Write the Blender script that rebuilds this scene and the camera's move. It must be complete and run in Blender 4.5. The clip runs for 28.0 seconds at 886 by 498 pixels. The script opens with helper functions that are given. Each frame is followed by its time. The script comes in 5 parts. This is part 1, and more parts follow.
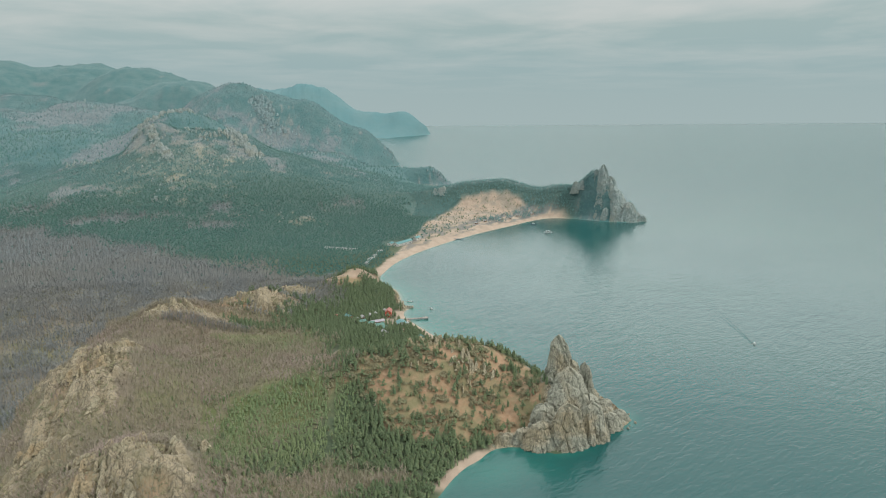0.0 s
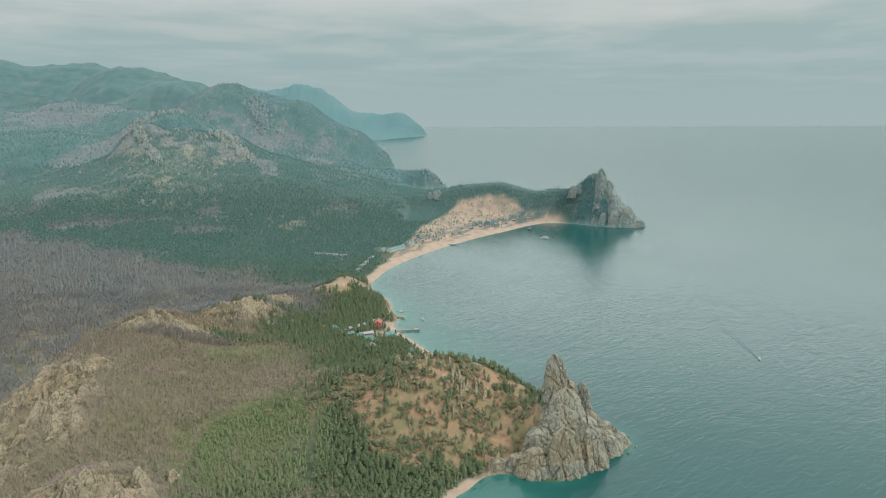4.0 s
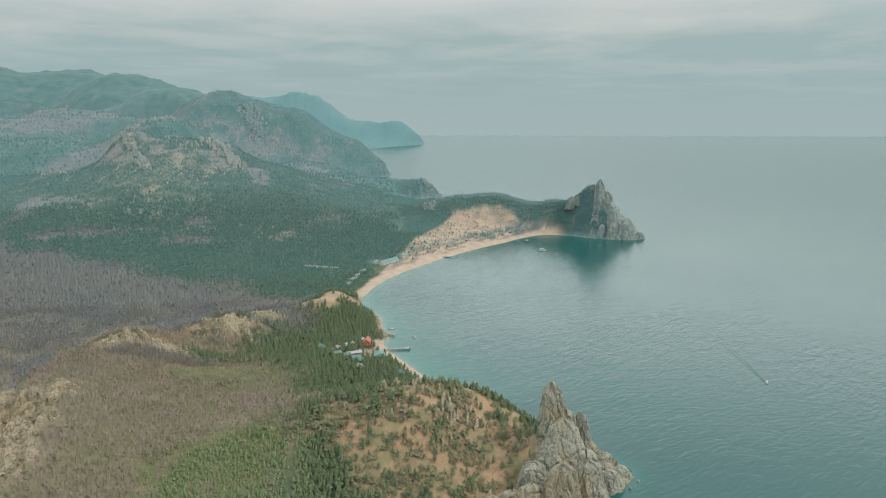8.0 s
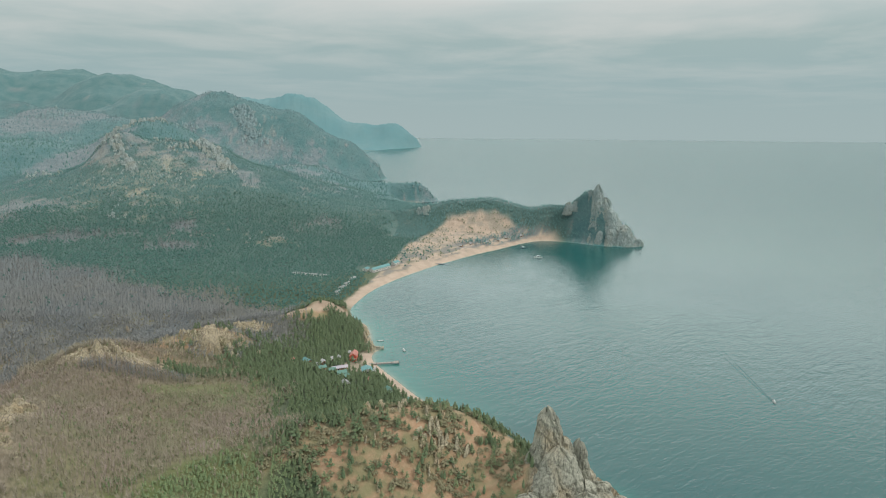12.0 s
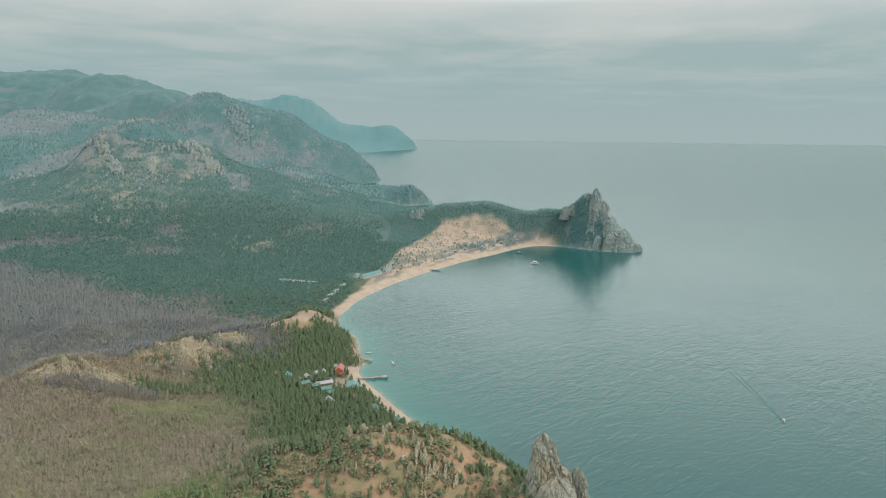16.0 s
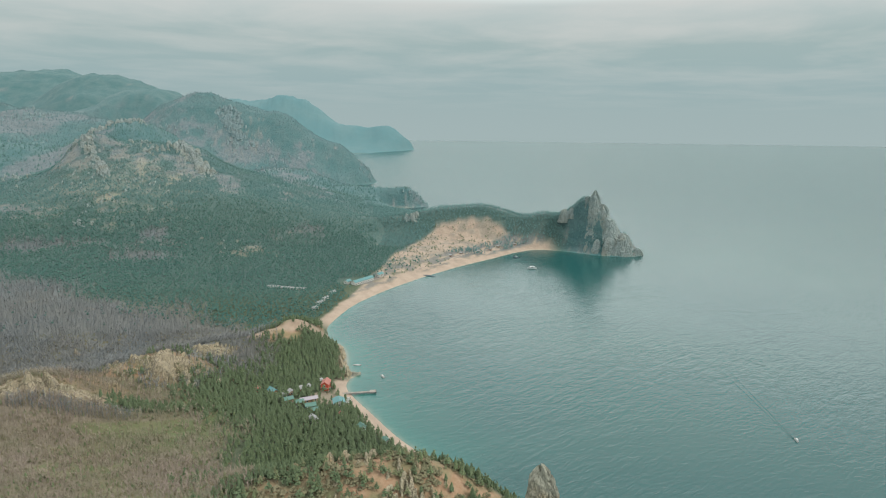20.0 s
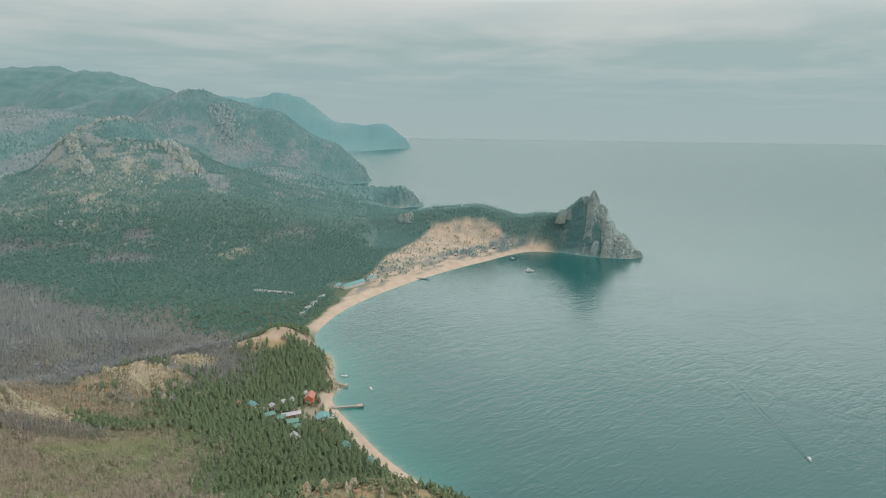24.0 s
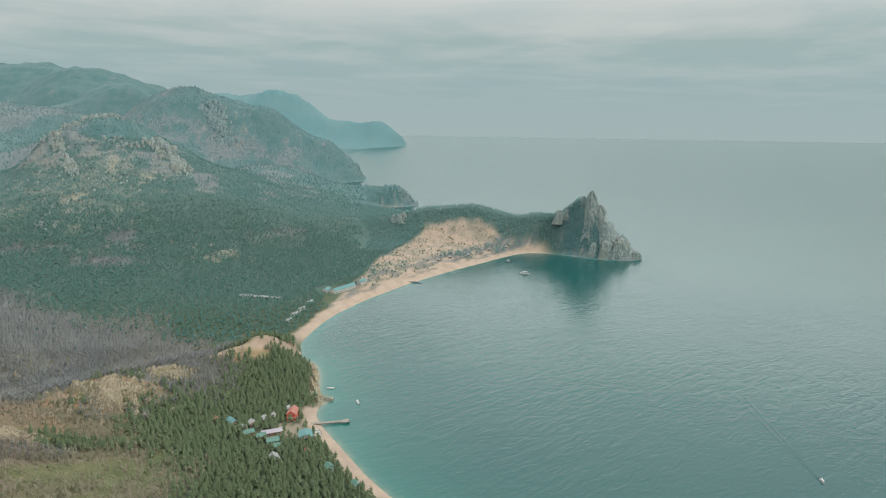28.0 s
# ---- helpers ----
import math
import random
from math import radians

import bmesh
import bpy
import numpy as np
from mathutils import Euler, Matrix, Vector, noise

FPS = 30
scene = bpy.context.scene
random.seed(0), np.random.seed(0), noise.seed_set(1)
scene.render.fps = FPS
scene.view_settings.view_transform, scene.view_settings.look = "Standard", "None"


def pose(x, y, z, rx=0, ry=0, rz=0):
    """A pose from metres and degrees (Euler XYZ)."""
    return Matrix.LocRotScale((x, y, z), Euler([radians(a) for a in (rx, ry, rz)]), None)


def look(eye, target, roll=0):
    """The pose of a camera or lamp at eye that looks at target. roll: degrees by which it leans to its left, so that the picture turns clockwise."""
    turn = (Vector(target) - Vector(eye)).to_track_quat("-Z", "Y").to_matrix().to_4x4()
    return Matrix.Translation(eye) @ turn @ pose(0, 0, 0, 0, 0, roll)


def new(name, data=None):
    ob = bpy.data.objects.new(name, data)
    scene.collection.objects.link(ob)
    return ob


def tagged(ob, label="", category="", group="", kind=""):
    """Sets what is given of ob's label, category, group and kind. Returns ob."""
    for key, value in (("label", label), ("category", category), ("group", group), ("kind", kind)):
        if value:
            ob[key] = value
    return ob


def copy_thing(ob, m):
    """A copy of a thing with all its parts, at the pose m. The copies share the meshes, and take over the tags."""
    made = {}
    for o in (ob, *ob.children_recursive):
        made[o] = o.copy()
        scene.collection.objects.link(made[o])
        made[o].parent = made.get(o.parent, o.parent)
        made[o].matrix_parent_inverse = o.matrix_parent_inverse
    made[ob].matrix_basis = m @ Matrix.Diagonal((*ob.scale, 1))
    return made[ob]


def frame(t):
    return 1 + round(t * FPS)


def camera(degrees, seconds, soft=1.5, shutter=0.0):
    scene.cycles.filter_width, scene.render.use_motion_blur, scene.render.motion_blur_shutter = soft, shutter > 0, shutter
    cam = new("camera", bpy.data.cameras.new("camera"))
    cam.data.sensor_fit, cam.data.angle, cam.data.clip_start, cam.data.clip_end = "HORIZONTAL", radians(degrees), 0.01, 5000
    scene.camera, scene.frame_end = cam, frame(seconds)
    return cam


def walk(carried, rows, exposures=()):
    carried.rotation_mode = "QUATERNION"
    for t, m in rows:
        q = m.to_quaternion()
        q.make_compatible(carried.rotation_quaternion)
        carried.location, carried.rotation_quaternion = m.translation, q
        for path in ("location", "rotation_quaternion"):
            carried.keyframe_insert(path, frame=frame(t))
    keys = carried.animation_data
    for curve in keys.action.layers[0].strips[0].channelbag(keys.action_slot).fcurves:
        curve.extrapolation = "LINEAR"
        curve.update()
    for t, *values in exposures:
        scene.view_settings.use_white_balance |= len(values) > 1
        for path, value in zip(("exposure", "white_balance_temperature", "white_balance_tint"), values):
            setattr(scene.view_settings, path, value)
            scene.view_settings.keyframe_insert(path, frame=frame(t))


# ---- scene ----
cam = camera(71.60, 28.0, 1.1)
PATH = [
    (0, (0.00, 0.00, 203.50), (15.828, 95.884, 179.929), -0.389),
    (1, (2.11, 5.54, 204.02), (18.037, 101.412, 180.448), -0.343),
    (2, (4.24, 11.20, 204.45), (20.297, 107.019, 180.792), -0.287),
    (3, (6.39, 16.94, 204.80), (22.592, 112.739, 181.119), -0.228),
    (3.5, (7.47, 19.85, 204.95), (23.701, 115.666, 181.356), -0.189),
    (5.5, (11.86, 31.70, 205.36), (28.326, 127.652, 182.514), -0.016),
    (6, (12.96, 34.71, 205.43), (29.449, 130.696, 182.741), 0.027),
    (7, (15.19, 40.78, 205.51), (31.714, 136.829, 183.126), 0.108),
    (8, (17.43, 46.91, 205.55), (34.133, 142.980, 183.388), 0.181),
    (9, (19.68, 53.09, 205.54), (36.504, 149.190, 183.584), 0.259),
    (10, (21.95, 59.32, 205.49), (38.862, 155.419, 183.604), 0.345),
    (11, (24.22, 65.59, 205.40), (41.274, 161.684, 183.616), 0.459),
    (12, (26.51, 71.89, 205.30), (43.715, 167.969, 183.567), 0.568),
    (12.5, (27.65, 75.05, 205.23), (44.968, 171.099, 183.462), 0.608),
    (14.5, (32.24, 87.72, 204.95), (49.795, 183.754, 183.275), 0.692),
    (15, (33.39, 90.90, 204.87), (51.014, 186.934, 183.277), 0.704),
    (16, (35.69, 97.25, 204.72), (53.407, 193.302, 183.284), 0.715),
    (17, (37.99, 103.59, 204.56), (55.769, 199.656, 183.233), 0.742),
    (18, (40.29, 109.92, 204.42), (58.135, 205.976, 183.109), 0.755),
    (19, (42.58, 116.23, 204.30), (60.541, 212.268, 183.002), 0.764),
    (20, (44.88, 122.51, 204.19), (62.919, 218.525, 182.869), 0.769),
    (21, (47.16, 128.75, 204.12), (65.280, 224.743, 182.746), 0.785),
    (21.5, (48.30, 131.85, 204.09), (66.468, 227.834, 182.692), 0.792),
    (23.5, (52.84, 144.15, 204.09), (71.206, 240.059, 182.548), 0.814),
    (24, (53.97, 147.19, 204.12), (72.387, 243.064, 182.481), 0.830),
    (25, (56.21, 153.21, 204.21), (74.774, 249.013, 182.366), 0.879),
    (26, (58.45, 159.16, 204.37), (77.092, 254.902, 182.327), 0.919),
    (27, (60.66, 165.03, 204.59), (79.401, 260.748, 182.525), 0.934),
    (28, (62.86, 170.81, 204.87), (81.759, 266.505, 182.845), 0.915),
]
walk(cam, [(t, look(eye, target, roll)) for t, eye, target, roll in PATH])

# ---- light ----
SUN_EL, SUN_AZ = radians(46), radians(118)      # azimuth clockwise from +y
world = bpy.data.worlds.new("sky")
scene.world = world
world.use_nodes = True
wt = world.node_tree
wt.nodes.clear()


def wn(kind, **sets):
    n = wt.nodes.new(kind)
    for k, v in sets.items():
        n.inputs[k].default_value = v
    return n


sky = wt.nodes.new("ShaderNodeTexSky")
sky.sky_type, sky.sun_disc, sky.sun_elevation, sky.sun_rotation = "NISHITA", False, SUN_EL, SUN_AZ
sky.dust_density, sky.air_density = 4.0, 1.2
coord = wt.nodes.new("ShaderNodeTexCoord")
sep = wt.nodes.new("ShaderNodeSeparateXYZ")
wt.links.new(coord.outputs["Generated"], sep.inputs[0])
# overcast veil: grey-teal at the horizon, pale above
ramp = wt.nodes.new("ShaderNodeValToRGB")
els = ramp.color_ramp.elements
els[0].position, els[0].color = 0.0, (0.390, 0.500, 0.508, 1)
els[1].position, els[1].color = 1.0, (1.38, 1.46, 1.46, 1)
# unseen bright belt from 0.2 up is added to lift the lake's reflection
for at, col in ((0.05, (0.358, 0.484, 0.498, 1)), (0.11, (0.39, 0.505, 0.505, 1)), (0.162, (0.58, 0.65, 0.64, 1)), (0.20, (1.35, 1.46, 1.43, 1)), (0.27, (1.92, 2.03, 2.00, 1)), (0.48, (1.42, 1.51, 1.50, 1))):
    e = els.new(at)
    e.color = col
wt.links.new(sep.outputs["Z"], ramp.inputs[0])
# streaky cloud layer, flattened towards the horizon
clamp = wt.nodes.new("ShaderNodeMath")
clamp.operation = "MAXIMUM"
clamp.inputs[1].default_value = 0.0
wt.links.new(sep.outputs["Z"], clamp.inputs[0])
flat = wt.nodes.new("ShaderNodeMath")
flat.operation = "ADD"
flat.inputs[1].default_value = 0.055
wt.links.new(clamp.outputs[0], flat.inputs[0])
dv = [wt.nodes.new("ShaderNodeMath") for _ in range(2)]
cmb = wt.nodes.new("ShaderNodeCombineXYZ")
for n, axis in zip(dv, "XY"):
    n.operation = "DIVIDE"
    wt.links.new(sep.outputs[axis], n.inputs[0])
    wt.links.new(flat.outputs[0], n.inputs[1])
    wt.links.new(n.outputs[0], cmb.inputs[axis])
cn = wn("ShaderNodeTexNoise", Scale=0.62, Detail=7.0, Roughness=0.56, Distortion=0.3)
wt.links.new(cmb.outputs[0], cn.inputs["Vector"])
cr = wt.nodes.new("ShaderNodeMapRange")
for k, v in (("From Min", 0.40), ("From Max", 0.66), ("To Min", 0.0), ("To Max", 1.0)):
    cr.inputs[k].default_value = v
wt.links.new(cn.outputs["Fac"], cr.inputs["Value"])
up = wt.nodes.new("ShaderNodeMapRange")
for k, v in (("From Min", 0.0), ("From Max", 0.17), ("To Min", 0.0), ("To Max", 0.75)):
    up.inputs[k].default_value = v
wt.links.new(sep.outputs["Z"], up.inputs["Value"])
cm = wt.nodes.new("ShaderNodeMath")
cm.operation = "MULTIPLY"
wt.links.new(cr.outputs[0], cm.inputs[0])
wt.links.new(up.outputs[0], cm.inputs[1])
cmix = wt.nodes.new("ShaderNodeMixRGB")
cmix.inputs["Color2"].default_value = (0.71, 0.715, 0.69, 1)
wt.links.new(cm.outputs[0], cmix.inputs["Fac"])
wt.links.new(ramp.outputs[0], cmix.inputs["Color1"])
bg1, bg2 = wn("ShaderNodeBackground", Strength=0.06), wn("ShaderNodeBackground", Strength=0.96)
wt.links.new(sky.outputs[0], bg1.inputs["Color"])
# the unseen upper sky is brightened up the valley, not over the open lake, to lift the bay's reflection
side = wt.nodes.new("ShaderNodeMapRange")
for k, v in (("From Min", 0.30), ("From Max", 0.62), ("To Min", 1.22), ("To Max", 0.97)):
    side.inputs[k].default_value = v
wt.links.new(sep.outputs["X"], side.inputs["Value"])
lift = wt.nodes.new("ShaderNodeMapRange")
for k, v in (("From Min", 0.17), ("From Max", 0.25)):
    lift.inputs[k].default_value = v
wt.links.new(sep.outputs["Z"], lift.inputs["Value"])
bright = wt.nodes.new("ShaderNodeMixRGB")
bright.blend_type = "MULTIPLY"
wt.links.new(lift.outputs[0], bright.inputs["Fac"])
wt.links.new(cmix.outputs[0], bright.inputs["Color1"])
wt.links.new(side.outputs[0], bright.inputs["Color2"])
# below the horizon the haze takes the lake's own tone
brim = wt.nodes.new("ShaderNodeMapRange")
brim.interpolation_type = "SMOOTHSTEP"
for k, v in (("From Min", -0.045), ("From Max", 0.030)):
    brim.inputs[k].default_value = v
wt.links.new(sep.outputs["Z"], brim.inputs["Value"])
under = wt.nodes.new("ShaderNodeMixRGB")
under.inputs["Color1"].default_value = (0.406, 0.509, 0.515, 1)
wt.links.new(brim.outputs[0], under.inputs["Fac"])
wt.links.new(bright.outputs[0], under.inputs["Color2"])
wt.links.new(under.outputs[0], bg2.inputs["Color"])
bmix = wn("ShaderNodeMixShader", Fac=0.93)
wt.links.new(bg1.outputs[0], bmix.inputs[1])
wt.links.new(bg2.outputs[0], bmix.inputs[2])
wout = wt.nodes.new("ShaderNodeOutputWorld")
wt.links.new(bmix.outputs[0], wout.inputs[0])

sun = new("sun", bpy.data.lights.new("sun", "SUN"))
sun.data.energy, sun.data.angle, sun.data.color = 1.9, radians(12), (1.0, 0.94, 0.86)
sun.matrix_world = look((math.sin(SUN_AZ) * math.cos(SUN_EL) * 900, math.cos(SUN_AZ) * math.cos(SUN_EL) * 900, math.sin(SUN_EL) * 900), (0, 0, 0))


# ---- materials ----
class Mat:
    """A small wrapper that strings shader nodes together."""

    def __init__(self, name, rough=0.9, spec=0.3):
        self.m = bpy.data.materials.new(name)
        self.m.use_nodes = True
        self.t = self.m.node_tree
        self.b = self.t.nodes["Principled BSDF"]
        self.b.inputs["Roughness"].default_value = rough
        self.b.inputs["Specular IOR Level"].default_value = spec

    def put(self, where, v):
        if isinstance(v, bpy.types.NodeSocket):
            self.t.links.new(v, where)
        elif isinstance(v, tuple):
            where.default_value = (*v, 1) if len(v) == 3 and len(where.default_value) == 4 else v
        else:
            where.default_value = v

    def noise(self, scale, detail=4.0, rough=0.55, vec=None, distort=0.0):
        n = self.t.nodes.new("ShaderNodeTexNoise")
        for k, v in (("Scale", scale), ("Detail", detail), ("Roughness", rough), ("Distortion", distort)):
            n.inputs[k].default_value = v
        self.put(n.inputs["Vector"], vec or self.pos())
        return n.outputs["Fac"]

    def voronoi(self, scale, vec=None, feature="F1", out="Distance"):
        n = self.t.nodes.new("ShaderNodeTexVoronoi")
        n.feature = feature
        n.inputs["Scale"].default_value = scale
        self.put(n.inputs["Vector"], vec or self.pos())
        return n.outputs[out]

    def pos(self, sx=1.0, sy=1.0, sz=1.0, rz=0.0):
        g = self.t.nodes.new("ShaderNodeNewGeometry")
        if (sx, sy, sz, rz) == (1, 1, 1, 0):
            return g.outputs["Position"]
        m = self.t.nodes.new("ShaderNodeMapping")
        m.inputs["Scale"].default_value, m.inputs["Rotation"].default_value = (sx, sy, sz), (0, 0, radians(rz))
        self.t.links.new(g.outputs["Position"], m.inputs["Vector"])
        return m.outputs[0]

    def turned(self, sx, sy, rz):
        """The place, first turned about z and then stretched."""
        g, m = self.pos(1, 1, 1, rz), self.t.nodes.new("ShaderNodeMapping")
        m.inputs["Scale"].default_value = (sx, sy, 1)
        self.t.links.new(g, m.inputs["Vector"])
        return m.outputs[0]

    def island(self):
        return self.t.nodes.new("ShaderNodeNewGeometry").outputs["Random Per Island"]

    def rand(self):
        return self.t.nodes.new("ShaderNodeObjectInfo").outputs["Random"]

    def attr(self, name):
        a = self.t.nodes.new("ShaderNodeAttribute")
        a.attribute_name = name
        return a.outputs["Fac"]

    def span(self, v, a, b, c=0.0, d=1.0):
        n = self.t.nodes.new("ShaderNodeMapRange")
        self.put(n.inputs["Value"], v)
        for k, x in (("From Min", a), ("From Max", b), ("To Min", c), ("To Max", d)):
            n.inputs[k].default_value = x
        return n.outputs[0]

    def math(self, op, a, b=0.0):
        n = self.t.nodes.new("ShaderNodeMath")
        n.operation = op
        self.put(n.inputs[0], a)
        self.put(n.inputs[1], b)
        return n.outputs[0]

    def mix(self, f, a, b, mode="MIX"):
        n = self.t.nodes.new("ShaderNodeMixRGB")
        n.blend_type = mode
        self.put(n.inputs["Fac"], f)
        self.put(n.inputs["Color1"], a)
        self.put(n.inputs["Color2"], b)
        return n.outputs[0]

    def bump(self, h, strength=0.5, dist=0.1, onto=None):
        n = self.t.nodes.new("ShaderNodeBump")
        n.inputs["Strength"].default_value, n.inputs["Distance"].default_value = strength, dist
        self.t.links.new(h, n.inputs["Height"])
        if onto is not None:
            self.t.links.new(onto, n.inputs["Normal"])
        self.t.links.new(n.outputs[0], self.b.inputs["Normal"])
        return n.outputs[0]

    def base(self, v):
        self.put(self.b.inputs["Base Color"], v)
        return self


def foliage(name, lo, hi, patch, spec=0.35, sheen=0.15):
    """Leaves or needles: each clump differs, with broad patches."""
    m = Mat(name, 0.70, spec * 0.7)
    c = m.mix(m.island(), lo, hi)
    c = m.mix(m.span(m.noise(0.012, 3), 0.40, 0.66), c, patch)
    c = m.mix(m.span(m.noise(0.9, 2), 0.3, 0.7, 0.0, 0.35), c, tuple(0.6 * v for v in lo))
    m.base(c)
    m.b.inputs["Sheen Weight"].default_value = sheen
    m.b.inputs["Sheen Roughness"].default_value = 0.6
    m.b.inputs["Sheen Tint"].default_value = (0.75, 0.92, 0.92, 1)
    return m.m


pine_mat = foliage("pine_needles", (0.074, 0.113, 0.057), (0.136, 0.170, 0.084), (0.104, 0.142, 0.075), 0.3, 0.05)
young_mat = foliage("young_pine_needles", (0.122, 0.180, 0.084), (0.190, 0.238, 0.116), (0.170, 0.200, 0.102), 0.3, 0.05)
# the blue of distance haze is mixed into these four needle colours
bay_pine_mat = foliage("hazed_bay_needles", (0.036, 0.103, 0.090), (0.062, 0.142, 0.118), (0.058, 0.130, 0.106), 0.3, 0.08)
spit_pine_mat = foliage("hazed_spit_needles", (0.074, 0.170, 0.164), (0.108, 0.208, 0.194), (0.096, 0.192, 0.182), 0.3, 0.12)
hill_pine_mat = foliage("hazed_hill_needles", (0.056, 0.146, 0.142), (0.094, 0.190, 0.176), (0.102, 0.186, 0.164), 0.3, 0.10)
far_pine_mat = foliage("hazed_far_needles", (0.088, 0.168, 0.180), (0.110, 0.186, 0.196), (0.122, 0.182, 0.190), 0.3, 0.12)
olive_mat = foliage("olive_pine_needles", (0.118, 0.142, 0.070), (0.188, 0.200, 0.102), (0.156, 0.164, 0.088), 0.3, 0.05)
shrub_mat = foliage("shrub_leaves", (0.130, 0.140, 0.078), (0.205, 0.196, 0.112), (0.208, 0.172, 0.108), 0.3, 0.05)


def dead_wood(name, a, b, patch, flush=None):
    m = Mat(name, 0.85, 0.3)
    c = m.mix(m.island(), a, b)
    if flush:
        c = m.mix(m.span(m.noise(0.013, 4, 0.6, m.pos(1, 0.7)), 0.46, 0.60, 0, 0.8), c, flush)
    c = m.mix(m.span(m.noise(0.02, 3), 0.42, 0.64), c, patch)
    m.base(c)
    return m.m


burnt_mat = dead_wood("scorched_bark", (0.116, 0.128, 0.130), (0.220, 0.230, 0.228), (0.170, 0.172, 0.162), (0.146, 0.164, 0.172))
# dead wood of the far slopes, with distance haze mixed in as blue
far_dead_mat = dead_wood("hazed_dead_wood", (0.120, 0.156, 0.168), (0.172, 0.206, 0.216), (0.152, 0.178, 0.184))
twig_mat = dead_wood("bare_twigs", (0.150, 0.126, 0.096), (0.305, 0.250, 0.200), (0.196, 0.186, 0.126), (0.270, 0.214, 0.196))
bark_mat = dead_wood("pine_bark", (0.17, 0.10, 0.06), (0.25, 0.15, 0.09), (0.15, 0.10, 0.07))


def make_rock(name, a, b, dark, warm, cut=0.6, relief=1.0):
    m = Mat(name, 0.88, 0.25)
    p = m.pos(1, 1, 0.35)
    c = m.mix(m.span(m.noise(0.16, 6, 0.6), 0.35, 0.65), a, b)
    c = m.mix(m.span(m.noise(0.05, 3), 0.48, 0.66), c, warm)
    warp = m.t.nodes.new("ShaderNodeMixRGB")
    warp.blend_type = "ADD"
    m.put(warp.inputs["Fac"], 1.0)
    m.put(warp.inputs["Color1"], p)
    nz = m.t.nodes.new("ShaderNodeTexNoise")
    nz.inputs["Scale"].default_value = 0.4
    m.put(nz.inputs["Vector"], p)
    sc = m.mix(1.0, nz.outputs["Color"], (6.0, 6.0, 6.0), "MULTIPLY")
    m.put(warp.inputs["Color2"], sc)
    crack = m.span(m.voronoi(0.26, warp.outputs[0], "DISTANCE_TO_EDGE"), 0.0, 0.07)
    c = m.mix(m.math("MULTIPLY", m.math("SUBTRACT", 1.0, crack), cut), c, dark)
    c = m.mix(m.span(m.noise(1.3, 4, 0.7, p), 0.52, 0.72, 0, 0.6), c, dark)
    m.base(c)
    n1 = m.bump(m.noise(0.5, 8, 0.7, p), 0.9, 1.6 * relief)
    m.bump(m.voronoi(0.45, p), 0.6, 0.8 * relief, n1)
    return m.m


rock_mat = make_rock("weathered_granite", (0.255, 0.258, 0.210), (0.355, 0.352, 0.285), (0.078, 0.080, 0.066), (0.32, 0.275, 0.19))
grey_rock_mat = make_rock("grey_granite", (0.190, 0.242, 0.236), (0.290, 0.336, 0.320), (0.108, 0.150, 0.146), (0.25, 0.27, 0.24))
buff_rock_mat = make_rock("buff_granite", (0.285, 0.262, 0.185), (0.400, 0.355, 0.255), (0.105, 0.098, 0.072), (0.36, 0.285, 0.18))

# granite of farther crags, with haze tinted in as blue and softer cracks
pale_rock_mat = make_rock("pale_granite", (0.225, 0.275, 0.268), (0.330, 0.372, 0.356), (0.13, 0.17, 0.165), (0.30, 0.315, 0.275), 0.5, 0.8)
far_rock_mat = make_rock("hazed_far_granite", (0.165, 0.235, 0.245), (0.225, 0.295, 0.302), (0.12, 0.185, 0.192), (0.20, 0.26, 0.26), 0.4, 0.5)

# the ground: forest litter, sand, ochre earth, grass and bare rock by what grows there; haze is painted in with
# distance
gm = Mat("ground_soil", 0.95, 0.2)
fine = gm.noise(0.35, 6, 0.65)
broad = gm.noise(0.03, 4)
litter = gm.mix(gm.span(fine, 0.35, 0.65), (0.050, 0.076, 0.044), (0.082, 0.102, 0.058))
litter = gm.mix(gm.attr("burnt"), litter, gm.mix(gm.span(gm.noise(0.017, 4, 0.6), 0.45, 0.62), gm.mix(gm.span(fine, 0.35, 0.65), (0.145, 0.126, 0.092), (0.215, 0.180, 0.136)), gm.mix(gm.span(fine, 0.35, 0.65), (0.122, 0.128, 0.066), (0.186, 0.176, 0.098))))
litter = gm.mix(gm.math("MULTIPLY", gm.attr("ash"), gm.attr("burnt")), litter, gm.mix(gm.span(fine, 0.35, 0.65), (0.102, 0.110, 0.104), (0.154, 0.158, 0.148)))
litter = gm.mix(gm.attr("haze_tint"), litter, gm.mix(gm.attr("burnt"), gm.mix(gm.span(broad, 0.4, 0.6), (0.066, 0.144, 0.148), (0.090, 0.162, 0.164)), gm.mix(gm.span(gm.noise(0.08, 5, 0.7), 0.38, 0.62), (0.118, 0.158, 0.170), (0.164, 0.194, 0.204))))
litter = gm.mix(gm.attr("grass"), litter, gm.mix(gm.span(broad, 0.4, 0.6), (0.084, 0.112, 0.040), (0.124, 0.128, 0.056)))
